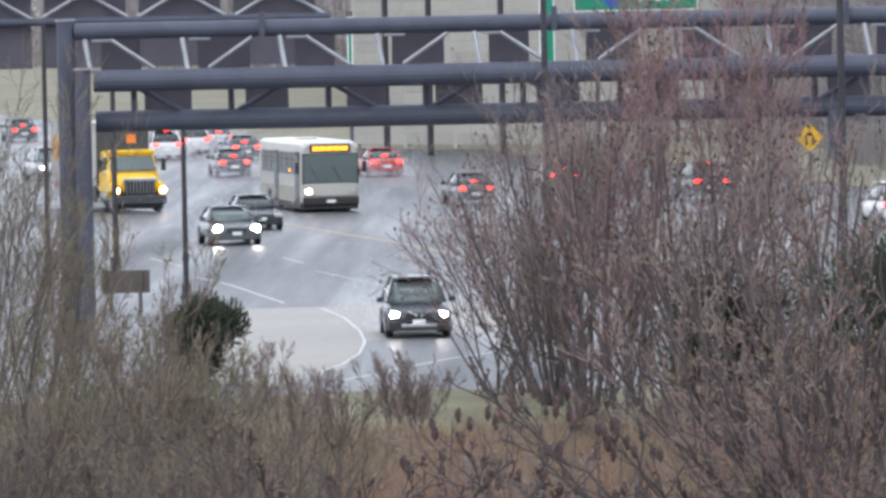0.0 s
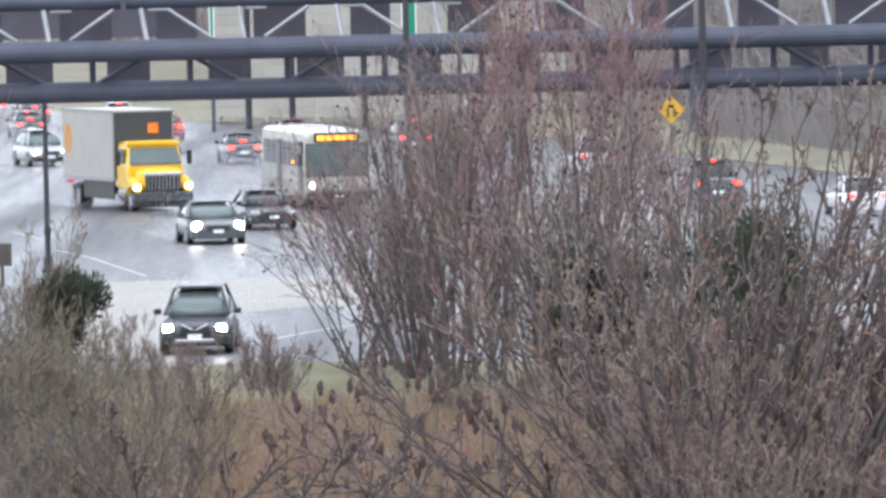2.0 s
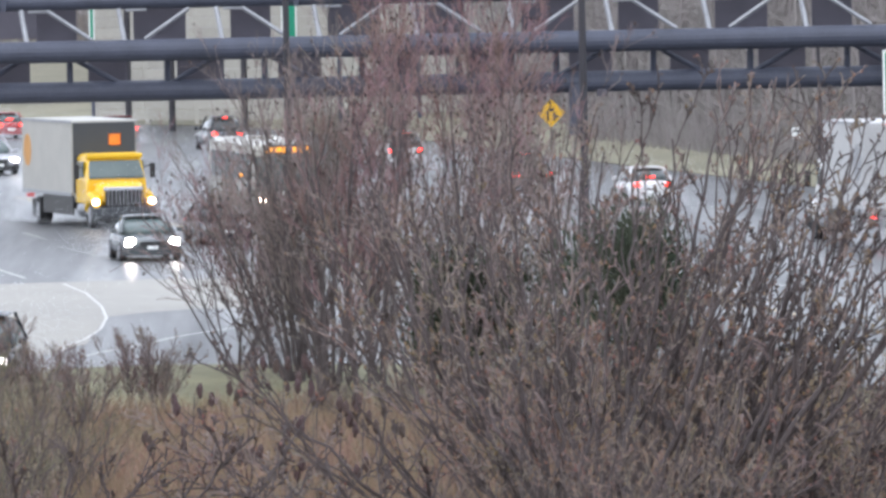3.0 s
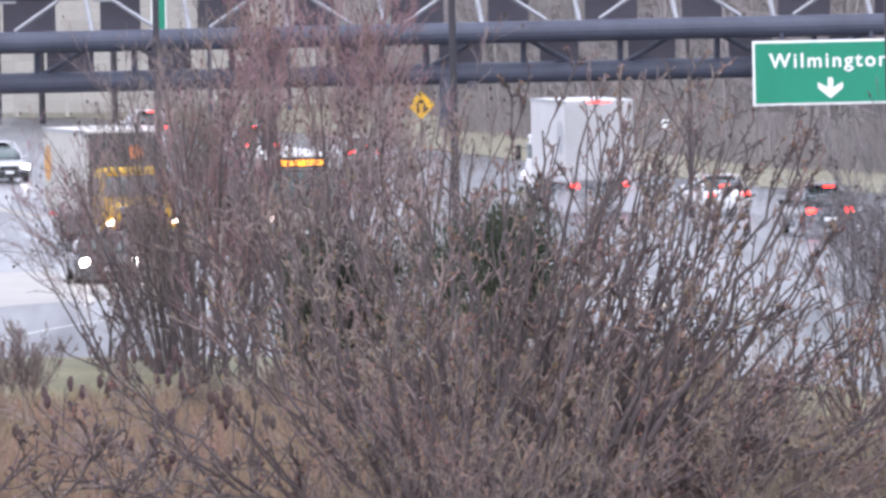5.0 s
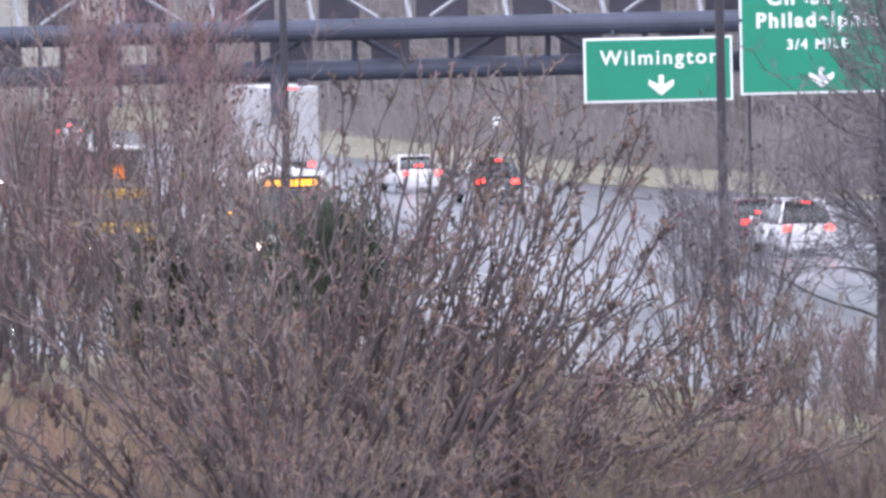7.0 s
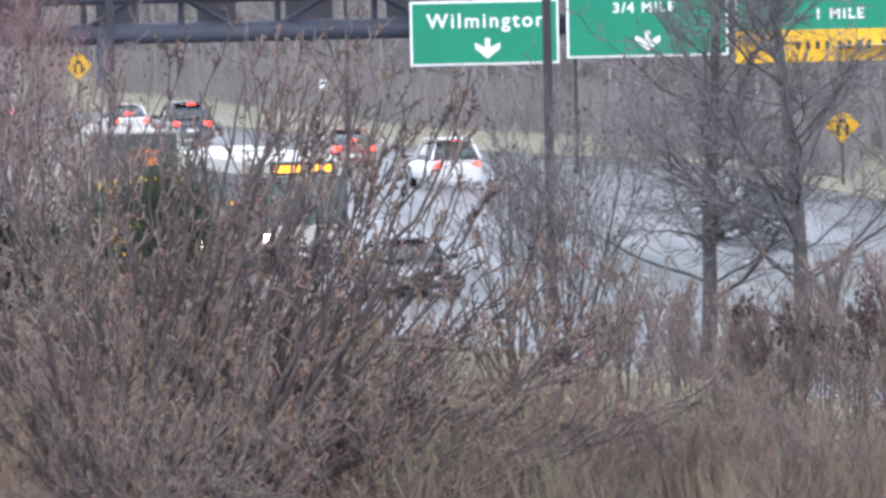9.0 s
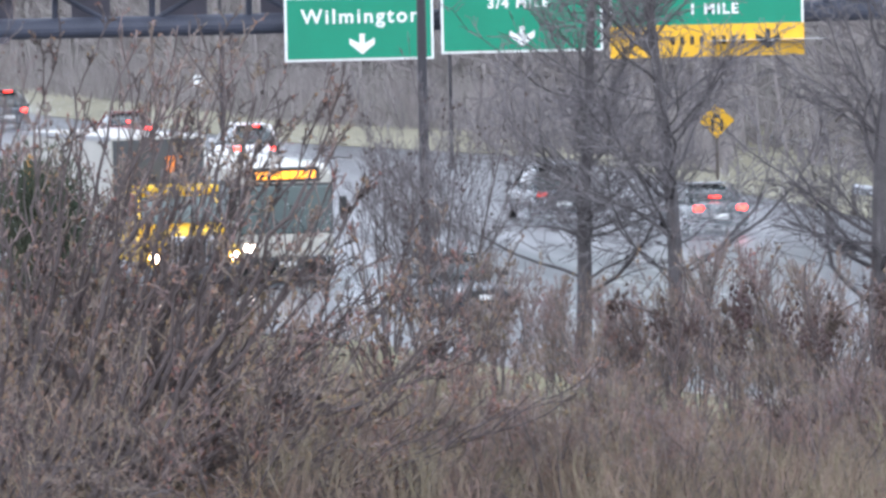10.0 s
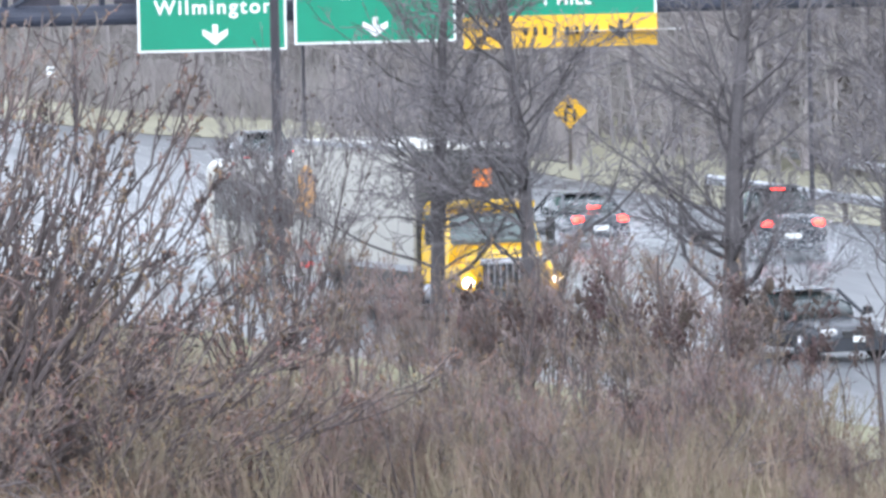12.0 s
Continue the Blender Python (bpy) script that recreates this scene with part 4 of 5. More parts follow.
            verts += [p - Vector((w, 0, 0)), p + Vector((w, 0, 0)), mid + Vector((w, 0, 0)), mid - Vector((w, 0, 0)), tip]
            faces += [(o, o + 1, o + 2, o + 3), (o + 3, o + 2, o + 4)]
        tagged(new(nm, raw_mesh(nm, (verts, faces), material)), lab, "grass", kind="stuff")


def far_wood():
    """The leafless wood beyond the bank: trunks and twig sprays, too far to count."""
    rng = random.Random(9)
    ls = []
    for _ in range(2500):
        b = rng.uniform(380, 3000) if rng.random() < 0.72 else rng.uniform(-1700, -280)
        lim = float(np.interp(b, (-1700, -1100, -750, -300, 320, 700, 1130, 1605, 2164, 2500, 3200), (1150, 980, 900, 800, 470, 405, 352, 328, 268, 252, 240)))
        d = lim + 130 * rng.random() ** 1.5
        p = spot(b, d, 0.3)
        h = rng.uniform(9, 16)
        ls.append([(p, rng.uniform(0.05, 0.13)), (p + Vector((rng.gauss(0, 0.5), 0, h * 0.5)), 0.06), (p + Vector((rng.gauss(0, 0.7), 0, h)), 0.03)])
        for _ in range(30):
            z = h * rng.uniform(0.0, 1)
            q = p + Vector((0, 0, z))
            e = q + Vector((rng.gauss(0, 1.3), rng.gauss(0, 0.6), rng.uniform(0.3, 2.2)))
            ls.append([(q, 0.035), (e, 0.02)])
    for _ in range(16000):                                 # brush along the foot of the wood
        b = rng.uniform(600, 3000)
        lim = float(np.interp(b, (320, 700, 1130, 1605, 2164, 2500, 3200), (470, 405, 352, 328, 268, 252, 240)))
        q = spot(b, lim + (rng.uniform(34, 60) if b > 1900 else rng.uniform(-6 - 10 * (b > 1450), 14)), 0.1)
        ls.append([(q, 0.03), (q + Vector((rng.gauss(0, 0.5), 0, rng.uniform(0.5, 2.6))), 0.015)])
    # no mist here: the wood looks hazy through its pale colour
    tagged(new("far_wood", raw_mesh("far_wood", tubes(ls, 3), FARWOOD)), "leafless wood beyond the motorway, coloured pale for haze", "wood", kind="stuff")
    # the rise of woodland closing the distance; its haze is only the pale colour
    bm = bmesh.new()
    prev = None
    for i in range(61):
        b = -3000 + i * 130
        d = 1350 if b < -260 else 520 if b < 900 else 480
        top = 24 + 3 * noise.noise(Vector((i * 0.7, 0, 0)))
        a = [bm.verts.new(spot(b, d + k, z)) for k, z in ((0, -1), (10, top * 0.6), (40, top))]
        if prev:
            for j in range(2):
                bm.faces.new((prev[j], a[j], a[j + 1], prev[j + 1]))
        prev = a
    tagged(new("backdrop", mesh("backdrop", bm, HILL)), "grey-brown wooded rise in the distance, its haze put into a pale colour", "backdrop", kind="structure")


# ---- vehicles: forward is +y, the origin on the ground at the middle ----
def ring(y, hw, z0, z1, top=None, c=0.12):
    """A rounded section across a vehicle."""
    tw = hw if top is None else top
    c = min(c, (z1 - z0) * 0.4)
    return [Vector(p) for p in ((-hw + c, y, z0), (hw - c, y, z0), (hw, y, z0 + c), (hw, y, z0 + (z1 - z0) * 0.5), (tw, y, z1 - c), (tw - c, y, z1),
                                (-tw + c, y, z1), (-tw, y, z1 - c), (-hw, y, z0 + (z1 - z0) * 0.5), (-hw, y, z0 + c))]


def soften(ob, levels=2):
    """Rounds a lofted shell."""
    md = ob.modifiers.new("soften", "SUBSURF")
    md.levels = md.render_levels = levels
    for f in ob.data.polygons:
        f.use_smooth = True
    return ob


def wheel(v, x, y, r, w=0.22, rim=RIM):
    s = 1 if x > 0 else -1
    wh = new("wheel")
    wh.parent = v
    wh.matrix_basis = Matrix.Translation((x, y, r))
    prof = [(-w / 2, r * 0.66), (-w / 2, r * 0.93), (-w / 2 + 0.03, r), (w / 2 - 0.03, r), (w / 2, r * 0.93), (w / 2, r * 0.66)]
    n = 18
    bm = loft([[Vector((px, pr * math.cos(a), pr * math.sin(a))) for px, pr in prof] for a in [2 * math.pi * i / n for i in range(n + 1)]], caps=False)
    bmesh.ops.remove_doubles(bm, verts=bm.verts, dist=0.001)
    part("tyre", bm, TYRE, wh)
    bm = rod((-s * 0.02, 0, 0), (s * w * 0.42, 0, 0), r * 0.66, r * 0.6, 14)
    for k in range(5):
        a = 2 * math.pi * k / 5
        rod((s * w * 0.44, 0, 0), (s * w * 0.40, r * 0.6 * math.cos(a), r * 0.6 * math.sin(a)), 0.05, 0.035, 5, bm=bm)
    part("rim", bm, rim, wh)
    return wh


def lamp(v, name, x, y, z, w, h, material, dy=0.06, label=""):
    bm = box(x - w / 2, x + w / 2, y - dy / 2, y + dy / 2, z - h / 2, z + h / 2, min(w, h) * 0.42)
    return part(name, bm, material, v, label)


def car(name, label, color, L=4.7, W=1.84, H=1.45, kind="sedan", head=OFF, tail=TAILDIM, group="", head_size=(0.36, 0.17)):
    v = thing(name, label, "car", group)
    h, hw = L / 2, W / 2
    belt = 0.62 * H if kind != "suv" else 0.58 * H
    g = 0.2
    bod = [ring(h, hw * 0.78, g + 0.12, belt * 0.62, c=0.06), ring(h - 0.12, hw * 0.92, g + 0.03, belt * 0.76), ring(h - 0.5, hw * 0.98, g, belt * 0.86),
           ring(h - 1.25, hw, g, belt * 0.97), ring(0.1 * L, hw, g, belt, hw * 0.95), ring(-0.25 * L, hw, g, belt * 1.03, hw * 0.95),
           ring(-h + 0.45, hw * 0.97, g, belt * (1.04 if kind == "sedan" else 1.06), hw * 0.9), ring(-h + 0.1, hw * 0.93, g + 0.04, belt * 0.98, hw * 0.86), ring(-h, hw * 0.84, g + 0.12, belt * 0.82, c=0.06)]
    soften(part("body", loft(bod), color, v))
    if kind == "pickup":
        ys = (0.22 * L, 0.10 * L, -0.10 * L, -0.13 * L)
    elif kind == "suv":
        ys = (0.24 * L, 0.08 * L, -0.36 * L, -0.47 * L)
    else:
        ys = (0.22 * L, 0.04 * L, -0.2 * L, -0.38 * L)
    tw = hw * (0.66 if kind == "suv" else 0.7)
    gl = [ring(ys[0], hw * 0.88, belt * 0.9, belt + 0.03, c=0.02), ring(ys[1], hw * 0.90, belt * 0.9, H - 0.05, tw, c=0.07),
          ring(ys[2], hw * 0.90, belt * 0.9, H - 0.05, tw, c=0.07), ring(ys[3], hw * 0.86, belt * 0.9, belt + 0.06, c=0.02)]
    soften(part("glasshouse", loft(gl), GLASS if head is HEAD else DARKGLASS, v, "dark tinted glass"), 1)
    part("roof", loft([ring(ys[1] - 0.02, tw * 0.93, H - 0.065, H - 0.02, tw * 0.8, 0.015), ring((ys[1] + ys[2]) / 2, tw, H - 0.06, H, tw * 0.82, 0.02), ring(ys[2] + 0.02, tw * 0.93, H - 0.065, H - 0.02, tw * 0.8, 0.015)]), color, v)
    for s in (-1, 1):
        for ya, yb, za, zb in ((ys[0] - 0.05, ys[1], belt, H - 0.06), (ys[3] + 0.05, ys[2], belt, H - 0.06)):
            part("pillar", rod((s * hw * 0.89, ya, za), (s * tw * 0.98, yb, zb), 0.045, 0.04, 6), color, v)
        part("mirror", box(s * (hw + 0.1) - 0.1, s * (hw + 0.1) + 0.1, ys[0] - 0.32, ys[0] - 0.2, belt + 0.0, belt + 0.15, 0.04), color, v)
        lamp(v, "headlight", s * hw * 0.74, h - 0.1, belt * 0.68, *head_size, head, 0.14)
        lamp(v, "tail_light", s * hw * 0.68, -h + 0.05, belt * 0.84, 0.3, 0.17, tail, 0.1)
    if tail is TAIL:
        lamp(v, "brake_light", 0, ys[3] + 0.12, belt + 0.16 if kind == "sedan" else H - 0.08, 0.35, 0.05, tail, 0.05)
    part("grille", box(-hw * 0.42, hw * 0.42, h - 0.12, h + 0.012, belt * 0.50, belt * 0.72, 0.03), BLACK, v)
    part("bumper", loft([ring(h + 0.03, hw * 0.72, g + 0.02, g + 0.28, c=0.05), ring(h - 0.06, hw * 0.93, g + 0.0, g + 0.30, c=0.05), ring(h - 0.3, hw * 0.985, g, g + 0.28, c=0.05)]), BLACK if kind == "suv" else color, v)
    part("bumper", loft([ring(-h - 0.03, hw * 0.8, g + 0.05, g + 0.30, c=0.05), ring(-h + 0.2, hw * 0.95, g + 0.02, g + 0.3, c=0.05)]), color, v)
    part("number_plate", box(-0.22, 0.22, -h - 0.045, -h - 0.03, belt * 0.5, belt * 0.5 + 0.14), WHITE, v)
    part("number_plate", box(-0.18, 0.18, h + 0.03, h + 0.045, g + 0.2, g + 0.32), WHITE, v)
    r = 0.33 if kind == "sedan" else 0.37
    for x in (-hw + 0.1, hw - 0.1):
        for y in (0.31 * L, -0.29 * L):
            wheel(v, x, y, r)
    return v


def box_truck(name, label, cab, cargo, front, logo, L=9.4, head=HEAD_W, tail=TAILDIM, box_z=(1.15, 3.95)):
    """Bonneted delivery lorry with a van box."""
    v = thing(name, label, "truck")
    h = L / 2
    y1 = h - 3.0
    part("chassis", box(-0.45, 0.45, -h + 0.1, h - 0.6, 0.55, 0.85, 0.03), BLACK, v)
    b = part("box_body", box(-1.27, 1.27, -h, y1, box_z[0], box_z[1], 0.05), cargo, v, "pale van box")
    part("front_panel", box(-1.2, 1.2, y1 + 0.005, y1 + 0.03, box_z[0] + 0.1, box_z[1] - 0.08, 0.01), front, b)
    for s in (-1, 1):
        part("side_logo", rod((s * 1.272, -h + 0.95, 2.75), (s * 1.28, -h + 0.95, 2.75), 0.62, n=20), OVAL if logo is ORANGE else logo, b, "dull orange oval emblem")
        part("skirt_rail", box(s * 1.28 - 0.02, s * 1.28 + 0.02, -h, y1, box_z[0] - 0.02, box_z[0] + 0.12), GALV, b)
        part("top_rail", box(s * 1.27 - 0.025, s * 1.27 + 0.025, -h, y1, box_z[1] - 0.1, box_z[1] + 0.01), GALV, b)
        lamp(v, "tail_light", s * 0.95, -h - 0.02, 1.0, 0.3, 0.14, tail, 0.06)
        part("rear_door", box(min(s * 0.02, s * 1.18), max(s * 0.02, s * 1.18), -h - 0.03, -h - 0.004, box_z[0] + 0.1, box_z[1] - 0.12, 0.01), cargo, b)
    lamp(v, "clearance_lights", 0, -h - 0.02, box_z[1] - 0.06, 0.9, 0.05, tail, 0.04)
    part("front_logo", box(-0.62, -0.18, y1 + 0.03, y1 + 0.05, 3.02, 3.44, 0.05), logo, b, "orange square emblem")
    # cab
    c = part("cab", loft([ring(y1 + 0.15, 1.14, 0.8, 2.72, 1.06), ring(y1 + 1.1, 1.15, 0.8, 2.76, 1.06), ring(y1 + 1.45, 1.15, 0.8, 2.66, 1.03), ring(y1 + 1.85, 1.15, 0.8, 1.85, 1.11)]), cab, v)
    part("windscreen", loft([ring(y1 + 1.47, 1.03, 1.86, 2.52, 0.96, 0.03), ring(y1 + 1.60, 1.05, 1.82, 2.44, 0.97, 0.03), ring(y1 + 1.88, 1.06, 1.8, 1.88, 1.04, 0.02)]), GLASS, c)
    part("sun_visor", box(-1.07, 1.07, y1 + 1.35, y1 + 1.62, 2.56, 2.74, 0.04), cab, c)
    soften(part("bonnet", loft([ring(y1 + 1.75, 1.06, 0.85, 1.84, 1.02), ring(y1 + 2.5, 0.97, 0.8, 1.7, 0.9), ring(y1 + 2.88, 0.84, 0.8, 1.54, 0.76)]), cab, v), 1)
    part("grille", box(-0.7, 0.7, y1 + 2.82, y1 + 2.93, 0.74, 1.42, 0.05), BLACK, v)
    part("grille_surround", box(-0.76, 0.76, y1 + 2.80, y1 + 2.95, 1.36, 1.52, 0.04), CHROME, v)
    for k in range(9):
        part("grille_bar", box(-0.615 + k * 0.15, -0.585 + k * 0.15, y1 + 2.93, y1 + 2.95, 0.84, 1.36), RIM, v)
    part("valance", box(-1.1, 1.1, y1 + 2.5, y1 + 2.8, 0.16, 0.5, 0.04), BLACK, v)
    part("bumper", box(-1.2, 1.2, y1 + 2.78, y1 + 3.02, 0.36, 0.76, 0.06), SLATE, v)
    for s in (-1, 1):
        part("side_window", box(s * 1.15 - 0.03, s * 1.15 + 0.03, y1 + 0.45, y1 + 1.35, 1.85, 2.45, 0.02), GLASS, c)
        part("wing", loft([ring(y1 + 1.8, 0.2, 0.55, 1.3), ring(y1 + 2.3, 0.22, 0.9, 1.38), ring(y1 + 2.85, 0.18, 0.75, 1.2)]), cab, v, m=Matrix.Translation((s * 1.03, 0, 0)))
        lamp(v, "headlight", s * 1.06, y1 + 2.9, 0.98, 0.23, 0.21, head, 0.12)
        m = part("mirror", box(s * 1.46 - 0.1, s * 1.46 + 0.1, y1 + 1.5, y1 + 1.6, 1.8, 2.35, 0.03), BLACK, v)
        part("mirror_arm", rod((s * 1.08, y1 + 1.45, 2.2), (s * 1.4, y1 + 1.55, 2.25), 0.02, n=5), BLACK, m)
        part("side_skirt", box(s * 1.16 - 0.03, s * 1.16 + 0.03, -h + 3.0, y1 - 0.2, 0.42, box_z[0] + 0.0, 0.02), BLACK, v)
        part("fuel_tank", rod((s * 0.85, y1 + 0.25, 0.68), (s * 0.85, y1 + 1.35, 0.68), 0.3, n=14), GALV, v)
        wheel(v, s * 1.0, y1 + 2.1, 0.5, 0.28)
        wheel(v, s * 0.98, -h + 2.2, 0.5, 0.5)
        part("mud_flap", box(s * 0.98 - 0.28, s * 0.98 + 0.28, -h + 1.55, -h + 1.58, 0.2, 0.9), BLACK, v)
    return v


def city_bus():
    v = thing("city_bus", "white city bus with an amber destination display and lit headlamps", "bus")
    L, hw = 12.0, 1.29
    h = L / 2
    white, lower = paint("white_bus_paint", (0.44, 0.43, 0.38)), paint("beige_bus_paint", (0.32, 0.29, 0.23))
    part("body", loft([ring(-h, hw * 0.97, 0.32, 3.0, hw * 0.93, 0.12), ring(-h + 0.3, hw, 0.3, 3.08, hw * 0.95, 0.15), ring(h - 0.5, hw, 0.3, 3.08, hw * 0.95, 0.15), ring(h - 0.1, hw * 0.98, 0.3, 3.0, hw * 0.94, 0.15), ring(h, hw * 0.93, 0.34, 2.9, hw * 0.9, 0.15)]), white, v)
    part("windscreen", box(-1.2, 1.2, h - 0.05, h + 0.02, 1.27, 2.5, 0.05), GLASS, v)
    part("wiper", rod((-0.5, h + 0.03, 1.3), (-0.1, h + 0.04, 2.0), 0.015, n=5), BLACK, v)
    part("wiper", rod((0.5, h + 0.03, 1.3), (0.9, h + 0.04, 2.0), 0.015, n=5), BLACK, v)
    d = part("destination_display", box(-0.9, 0.9, h - 0.02, h + 0.035, 2.6, 2.97, 0.02), BLACK, v)
    for x0, x1 in ((-0.78, -0.48), (-0.46, -0.12), (-0.09, 0.18), (0.21, 0.47), (0.5, 0.78)):
        part("led_text", box(x0, x1, h + 0.035, h + 0.045, 2.68, 2.87), LED, d, "amber lit characters")
    part("front_panel", box(-1.15, 1.15, h - 0.02, h + 0.02, 0.7, 1.26, 0.04), white, v)
    part("windscreen_frame", box(-1.24, 1.24, h - 0.06, h + 0.005, 1.2, 2.58, 0.04), BLACK, v)
    part("bumper", box(-1.24, 1.24, h - 0.2, h + 0.12, 0.3, 0.68, 0.08), BLACK, v)
    part("valance", box(-1.2, 1.2, h - 0.5, h - 0.02, 0.12, 0.34, 0.03), BLACK, v)
    part("number_plate", box(-0.2, 0.2, h + 0.12, h + 0.13, 0.42, 0.54), WHITE, v)
    for s in (-1, 1):
        lamp(v, "headlight", s * 0.98, h + 0.02, 0.92, 0.26, 0.2, HEAD_W if s > 0 else OFF, 0.1)
        part("mirror", box(s * 1.48 - 0.1, s * 1.48 + 0.1, h + 0.05, h + 0.15, 1.7, 2.2, 0.03), BLACK, v)
        part("side_stripe", box(s * 1.292 - 0.006, s * 1.292 + 0.006, -h + 0.5, h - 0.6, 0.5, 1.1), lower, v)
        part("skirt", box(s * 1.2 - 0.06, s * 1.2 + 0.06, -h + 0.5, h - 0.4, 0.14, 0.34, 0.02), BLACK, v)
        for k in range(7):
            y = -h + 0.9 + k * 1.45
            w = part("side_window", box(s * 1.265 - 0.03, s * 1.265 + 0.03, y, y + 1.36, 1.62, 2.62, 0.02), DARKGLASS, v)
            part("window_bar", box(s * 1.298 - 0.008, s * 1.298 + 0.008, y + 0.02, y + 1.34, 2.28, 2.32), BLACK, w)
        lamp(v, "tail_light", s * 1.05, -h, 1.1, 0.25, 0.3, TAILDIM, 0.05)
        wheel(v, s * 1.12, h - 2.6, 0.48, 0.3)
        wheel(v, s * 1.12, -h + 3.2, 0.48, 0.4)
        for ya, yb in (((-1.4, -0.35), (h - 1.75, h - 0.65)) if s > 0 else ()):
            dr = part("door", box(1.24, 1.31, ya, yb, 0.42, 2.64, 0.02), BLACK, v, "black folding door")
            for k in (0, 1):
                y = ya + 0.06 + k * (yb - ya) / 2
                part("door_pane", box(1.3, 1.325, y, y + (yb - ya) / 2 - 0.12, 0.6, 2.5, 0.008), GLASS, dr)
    part("roof_hatch", box(-0.4, 0.4, -1.0, 0.0, 3.06, 3.16, 0.04), white, v)
    lamp(v, "side_light", 1.31, h - 3.1, 1.8, 0.05, 0.12, LED, 0.2)
    return v


def droplets(L, W, n, tall, seed):
    """Water thrown up by the wheels: loose drops that trail behind a vehicle."""
    rng = random.Random(seed)
    verts, faces = [], []
    while len(faces) < n:
        back = rng.expovariate(1 / 3.2)
        if back > 11:
            continue
        x = rng.choice((-1, 1)) * W * 0.42 + rng.gauss(0, 0.2 + 0.09 * back)
        z = abs(rng.gauss(0, 0.22 + 0.11 * back)) * tall
        if z > 2.2 * tall:
            continue
        c = Vector((x, -L * 0.3 - back, z + 0.03))
        o = len(verts)
        for _ in range(3):
            verts.append(c + Vector((rng.gauss(0, 1), rng.gauss(0, 1), rng.gauss(0, 1))).normalized() * rng.uniform(0.012, 0.026))
        faces.append((o, o + 1, o + 2))
    return raw_mesh("road_spray", (verts, faces), SPRAY)


CAR_SPRAY, TRUCK_SPRAY = droplets(4.7, 1.85, 9000, 1.2, 1), droplets(9.5, 2.5, 34000, 1.5, 2)


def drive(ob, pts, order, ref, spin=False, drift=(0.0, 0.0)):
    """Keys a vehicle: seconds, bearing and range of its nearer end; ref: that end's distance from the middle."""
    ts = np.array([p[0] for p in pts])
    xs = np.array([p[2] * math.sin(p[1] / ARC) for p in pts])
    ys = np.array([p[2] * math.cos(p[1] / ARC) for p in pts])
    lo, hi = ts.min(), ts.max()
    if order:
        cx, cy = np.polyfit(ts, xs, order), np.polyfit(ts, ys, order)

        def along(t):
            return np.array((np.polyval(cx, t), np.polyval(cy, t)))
    else:
        gx, gy = np.gradient(xs, ts), np.gradient(ys, ts)

        def along(t):
            i = int(np.clip(np.searchsorted(ts, t) - 1, 0, len(ts) - 2))
            w = ts[i + 1] - ts[i]
            u = (t - ts[i]) / w
            h0, h1, h2, h3 = 2 * u ** 3 - 3 * u ** 2 + 1, u ** 3 - 2 * u ** 2 + u, 3 * u ** 2 - 2 * u ** 3, u ** 3 - u ** 2
            return np.array([h0 * v[i] + h1 * w * g[i] + h2 * v[i + 1] + h3 * w * g[i + 1] for v, g in ((xs, gx), (ys, gy))])

    def at(t):
        c = min(max(t, lo), hi)
        e = 0.02 if t < lo else -0.02
        return along(c) if c == t else along(c) + (along(c + e) - along(c)) / e * (t - c)
    rows = []
    for k in range(25):
        t = k * 0.5
        p, q = at(t), at(t + 0.05)
        yaw = math.atan2(p[0] - q[0], q[1] - p[1]) + math.radians(float(np.interp(t, np.linspace(0, 12, len(drift)), drift)))
        rows.append((t, pose(p[0] + math.sin(yaw) * ref, p[1] - math.cos(yaw) * ref, 0, 0, 0, math.degrees(yaw))))
    walk(ob, rows)
    sp = tagged(new("road_spray", TRUCK_SPRAY if abs(ref) > 4 else CAR_SPRAY), "pale spray thrown up from the wet road by wheels", "spray", kind="stuff")
    walk(sp, rows)
    if spin:
        for wh in [o for o in ob.children if o.name.startswith("wheel")]:
            x, y, r = wh.matrix_basis.translation
            turn, spins = 0.0, []
            for k in range(361):
                spins.append((k / 30, pose(x, y, r, -math.degrees(turn))))
                turn += min(np.linalg.norm(at((k + 1) / 30) - at(k / 30)) / r, 1.5)
            walk(wh, spins)


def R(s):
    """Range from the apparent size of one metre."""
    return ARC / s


YELLOW = paint("yellow_cab_paint", (0.80, 0.49, 0.03))
BOXGREY = paint("pale_grey_box_paint", (0.40, 0.39, 0.355), 0.5)
SLATE = paint("slate_panel_paint", (0.055, 0.06, 0.066), 0.5)
ORANGE = mat("orange_emblem", (0.85, 0.25, 0.03), 0.5, 0, 0.15, 2)
OVAL = mat("faded_orange_emblem", (0.55, 0.27, 0.07), 0.6, 0, 0.25, 2)
CHAR = paint("charcoal_paint", (0.03, 0.033, 0.04))
GREYP = paint("grey_paint", (0.085, 0.095, 0.10))
SILVER = paint("silver_paint", (0.42, 0.43, 0.45))
REDP = paint("red_paint", (0.35, 0.03, 0.03))
MAROON = paint("maroon_paint", (0.16, 0.02, 0.02))
WHITEP = paint("white_paint", (0.68, 0.68, 0.68))


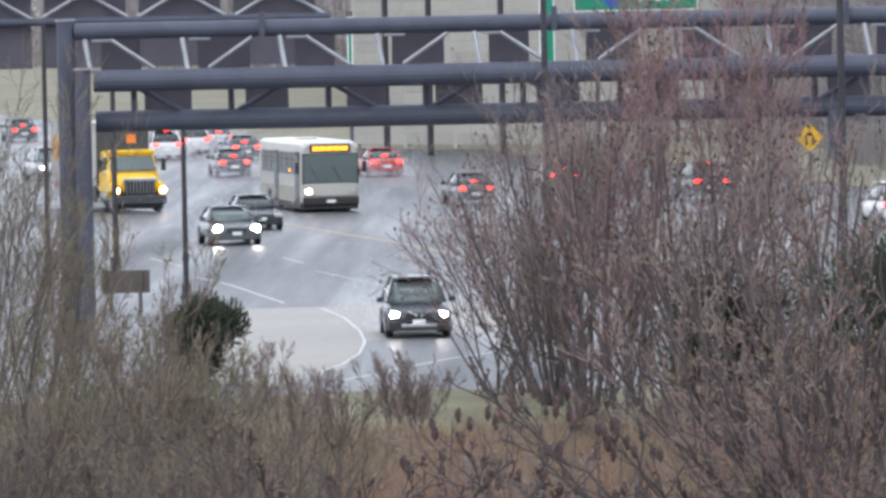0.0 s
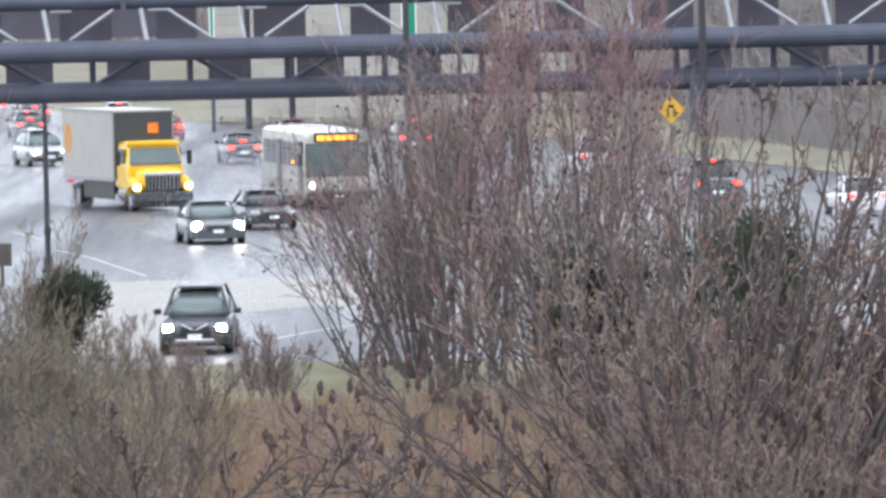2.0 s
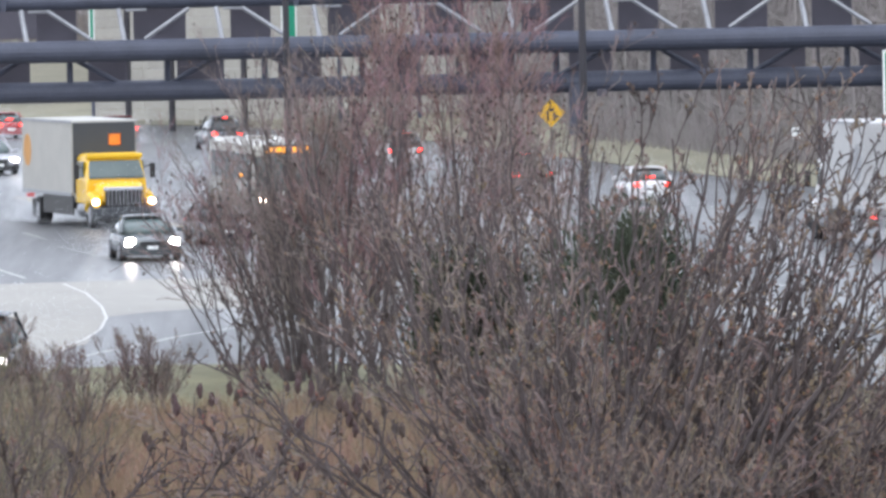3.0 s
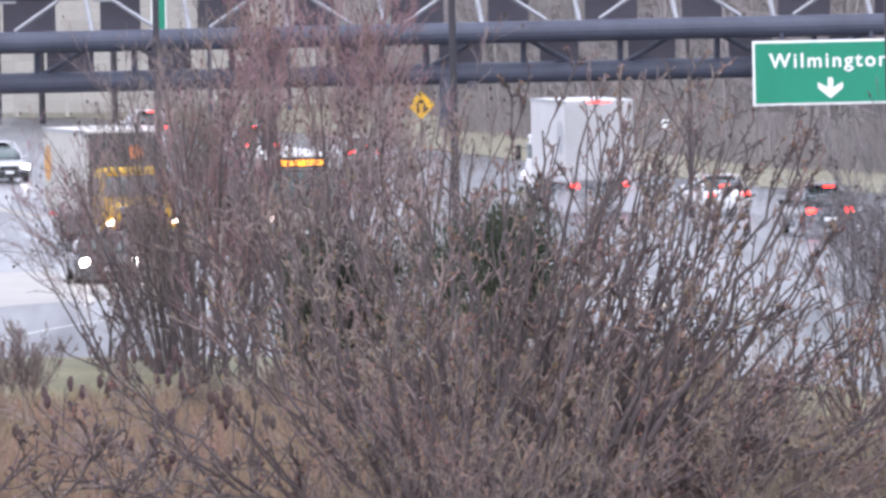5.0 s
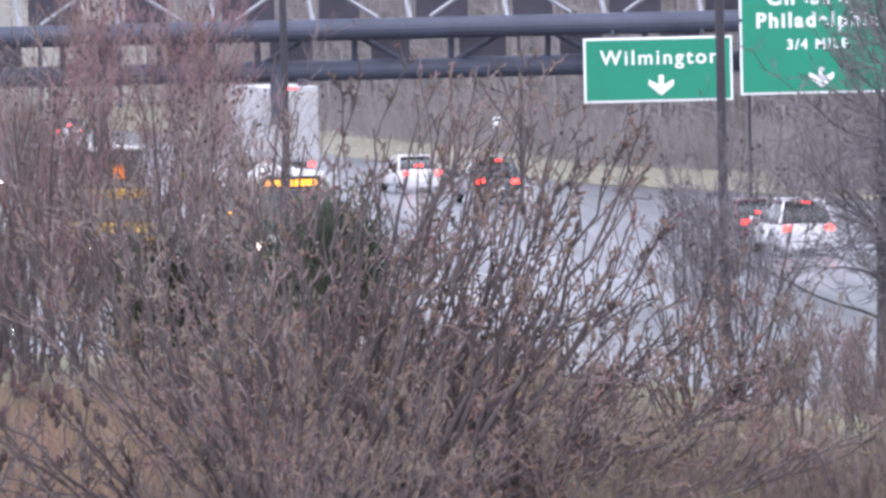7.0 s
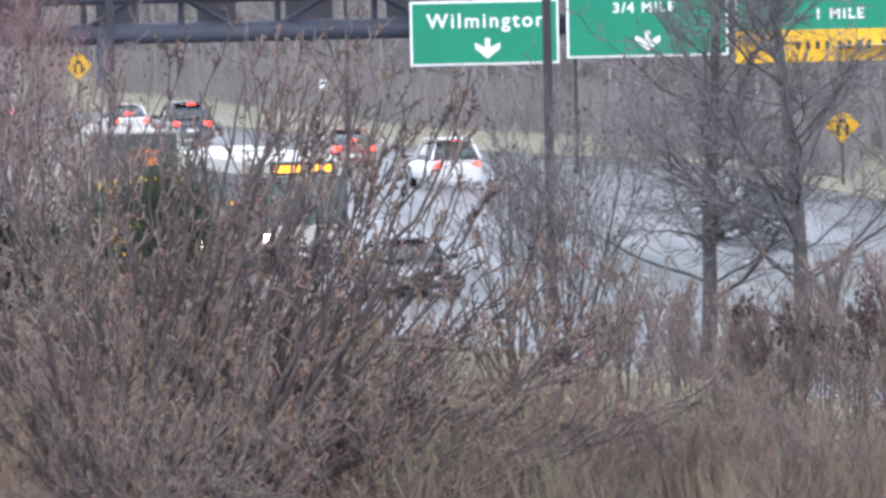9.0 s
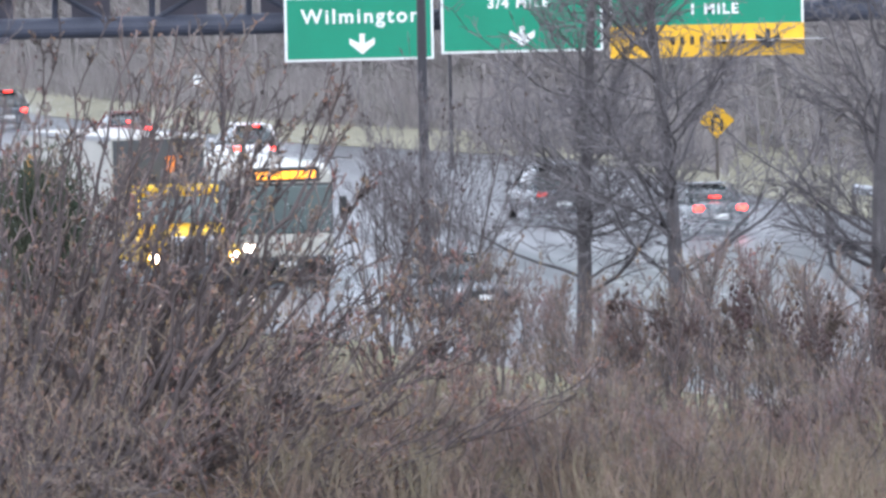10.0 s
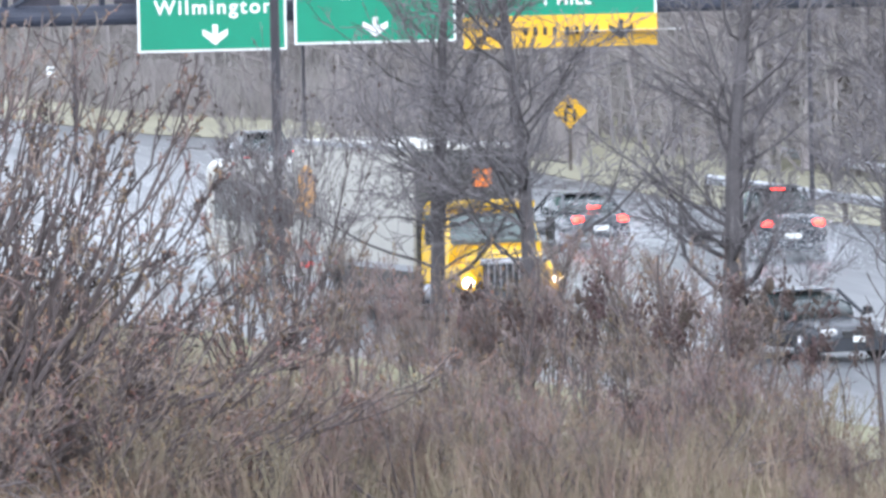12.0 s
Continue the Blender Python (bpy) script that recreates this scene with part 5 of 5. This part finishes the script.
def motions():
    t = box_truck("box_truck", "yellow-cabbed delivery truck with a pale box, headlamps lit", YELLOW, BOXGREY, SLATE, ORANGE, 11.0)
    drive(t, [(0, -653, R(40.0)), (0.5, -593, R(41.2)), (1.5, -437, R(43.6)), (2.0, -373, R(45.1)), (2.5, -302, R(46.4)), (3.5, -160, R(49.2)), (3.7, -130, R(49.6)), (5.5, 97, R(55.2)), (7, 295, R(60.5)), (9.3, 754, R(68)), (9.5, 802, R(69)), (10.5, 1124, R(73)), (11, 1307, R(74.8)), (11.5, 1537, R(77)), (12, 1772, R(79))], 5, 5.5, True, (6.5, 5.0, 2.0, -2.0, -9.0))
    t = city_bus()
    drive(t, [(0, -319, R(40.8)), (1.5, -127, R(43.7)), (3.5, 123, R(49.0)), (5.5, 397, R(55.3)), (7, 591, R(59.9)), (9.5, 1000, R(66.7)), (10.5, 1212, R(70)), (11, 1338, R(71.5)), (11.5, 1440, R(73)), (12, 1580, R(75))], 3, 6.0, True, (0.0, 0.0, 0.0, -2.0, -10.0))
    t = car("suv", "dark charcoal crossover with lit headlamps leaving by the ramp", CHAR, 4.65, 1.84, 1.68, "suv", HEAD, head_size=(0.25, 0.18))
    for k in (-1, 1):
        part("grille_chevron", rod((k * 0.34, 2.36, 0.76), (k * 0.04, 2.38, 0.62), 0.026, n=6), CHROME, t, "chrome chevron")
    part("lower_grille", box(-0.5, 0.5, 2.33, 2.37, 0.3, 0.4, 0.02), CHROME, t)
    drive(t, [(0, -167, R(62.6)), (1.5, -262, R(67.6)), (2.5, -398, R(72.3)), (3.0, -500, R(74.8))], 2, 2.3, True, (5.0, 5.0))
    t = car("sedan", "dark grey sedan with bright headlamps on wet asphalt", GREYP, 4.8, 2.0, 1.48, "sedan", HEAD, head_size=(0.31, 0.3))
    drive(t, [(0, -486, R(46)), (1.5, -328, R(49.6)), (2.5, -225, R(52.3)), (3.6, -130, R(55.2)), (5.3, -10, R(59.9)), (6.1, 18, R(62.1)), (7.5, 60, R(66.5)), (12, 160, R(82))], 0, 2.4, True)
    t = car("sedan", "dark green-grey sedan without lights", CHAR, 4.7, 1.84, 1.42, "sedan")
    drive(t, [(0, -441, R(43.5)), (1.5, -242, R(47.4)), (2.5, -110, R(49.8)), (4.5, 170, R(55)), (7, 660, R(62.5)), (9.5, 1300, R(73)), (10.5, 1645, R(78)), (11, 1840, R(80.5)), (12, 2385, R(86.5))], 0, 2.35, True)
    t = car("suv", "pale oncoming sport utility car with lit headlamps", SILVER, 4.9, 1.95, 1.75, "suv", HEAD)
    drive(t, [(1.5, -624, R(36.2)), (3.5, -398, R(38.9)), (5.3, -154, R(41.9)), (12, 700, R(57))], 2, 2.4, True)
    # departing traffic
    out = "tail lamps lit, driving away"
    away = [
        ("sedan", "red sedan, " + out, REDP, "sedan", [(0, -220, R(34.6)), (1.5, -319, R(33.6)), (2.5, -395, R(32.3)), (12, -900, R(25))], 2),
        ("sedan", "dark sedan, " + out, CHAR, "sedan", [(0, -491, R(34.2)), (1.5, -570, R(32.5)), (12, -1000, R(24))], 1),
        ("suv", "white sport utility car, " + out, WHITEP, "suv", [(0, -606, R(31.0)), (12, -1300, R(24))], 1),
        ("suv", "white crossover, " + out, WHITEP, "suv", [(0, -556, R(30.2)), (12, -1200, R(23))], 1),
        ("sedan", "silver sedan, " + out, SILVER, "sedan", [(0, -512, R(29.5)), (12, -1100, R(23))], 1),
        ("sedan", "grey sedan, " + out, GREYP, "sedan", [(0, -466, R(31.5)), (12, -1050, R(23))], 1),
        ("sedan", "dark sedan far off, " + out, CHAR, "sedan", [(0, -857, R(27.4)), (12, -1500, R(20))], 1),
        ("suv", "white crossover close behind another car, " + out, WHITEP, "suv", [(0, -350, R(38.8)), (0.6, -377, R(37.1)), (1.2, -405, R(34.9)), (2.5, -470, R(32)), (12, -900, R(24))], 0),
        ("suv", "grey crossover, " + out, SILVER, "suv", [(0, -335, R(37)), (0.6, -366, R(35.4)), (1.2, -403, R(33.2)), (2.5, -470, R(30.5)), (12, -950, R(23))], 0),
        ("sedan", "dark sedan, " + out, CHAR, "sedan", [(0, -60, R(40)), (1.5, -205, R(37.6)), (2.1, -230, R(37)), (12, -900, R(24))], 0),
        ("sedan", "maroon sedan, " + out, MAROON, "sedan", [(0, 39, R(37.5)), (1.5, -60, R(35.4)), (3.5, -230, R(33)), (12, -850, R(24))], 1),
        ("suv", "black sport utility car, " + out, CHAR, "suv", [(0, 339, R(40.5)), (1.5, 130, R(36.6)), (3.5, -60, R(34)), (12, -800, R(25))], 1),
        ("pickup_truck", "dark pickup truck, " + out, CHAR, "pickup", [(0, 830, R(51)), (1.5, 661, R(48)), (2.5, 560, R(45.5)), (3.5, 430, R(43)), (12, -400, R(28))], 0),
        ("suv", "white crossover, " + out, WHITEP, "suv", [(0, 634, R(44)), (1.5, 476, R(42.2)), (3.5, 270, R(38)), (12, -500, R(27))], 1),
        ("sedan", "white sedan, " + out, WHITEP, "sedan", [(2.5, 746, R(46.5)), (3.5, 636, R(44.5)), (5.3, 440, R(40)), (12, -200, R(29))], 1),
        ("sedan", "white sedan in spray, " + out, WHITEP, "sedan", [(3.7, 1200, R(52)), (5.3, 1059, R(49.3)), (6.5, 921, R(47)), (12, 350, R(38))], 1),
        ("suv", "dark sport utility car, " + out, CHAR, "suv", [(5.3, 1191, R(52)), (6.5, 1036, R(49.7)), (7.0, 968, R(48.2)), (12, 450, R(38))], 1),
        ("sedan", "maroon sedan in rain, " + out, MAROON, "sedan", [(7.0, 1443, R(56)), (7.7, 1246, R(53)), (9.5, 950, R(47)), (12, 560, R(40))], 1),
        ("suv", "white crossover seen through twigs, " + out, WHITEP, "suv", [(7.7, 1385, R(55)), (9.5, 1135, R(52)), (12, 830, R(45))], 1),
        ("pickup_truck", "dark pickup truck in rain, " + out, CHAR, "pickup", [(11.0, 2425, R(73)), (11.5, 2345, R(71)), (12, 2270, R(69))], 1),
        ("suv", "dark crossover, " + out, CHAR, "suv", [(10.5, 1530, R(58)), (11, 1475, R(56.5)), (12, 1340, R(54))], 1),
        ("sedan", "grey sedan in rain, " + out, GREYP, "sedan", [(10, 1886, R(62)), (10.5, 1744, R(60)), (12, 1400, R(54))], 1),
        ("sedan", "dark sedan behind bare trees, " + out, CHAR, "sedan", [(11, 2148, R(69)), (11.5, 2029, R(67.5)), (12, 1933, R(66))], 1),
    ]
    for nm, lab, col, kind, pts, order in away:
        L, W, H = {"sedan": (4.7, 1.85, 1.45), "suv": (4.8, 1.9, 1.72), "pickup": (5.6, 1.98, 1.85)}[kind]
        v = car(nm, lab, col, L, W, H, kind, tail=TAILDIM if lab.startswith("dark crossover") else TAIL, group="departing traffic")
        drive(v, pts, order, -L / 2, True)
    t = box_truck("box_truck", "white box truck driving away, tail lamps lit", WHITEP, paint("white_box_paint", (0.45, 0.45, 0.45), 0.5), WHITEP, GALV, tail=TAIL, box_z=(1.15, 4.1))
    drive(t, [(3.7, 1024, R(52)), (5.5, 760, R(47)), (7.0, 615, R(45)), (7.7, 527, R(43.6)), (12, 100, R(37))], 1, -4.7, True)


build_ground()
lines()
noise_wall()
build_gantry()
signs()
poles()
guardrail([(2120, 252, 0.2), (2300, 240, 0.2), (2500, 228, 0.2)], "steel guardrail on timber posts beside the slip road")
guardrail([(1970, 298, 0.3), (2200, 277, 0.3), (2440, 254, 0.3), (2600, 243, 0.3)], "steel guardrail on the grass bank")
plant()
far_wood()
motions()
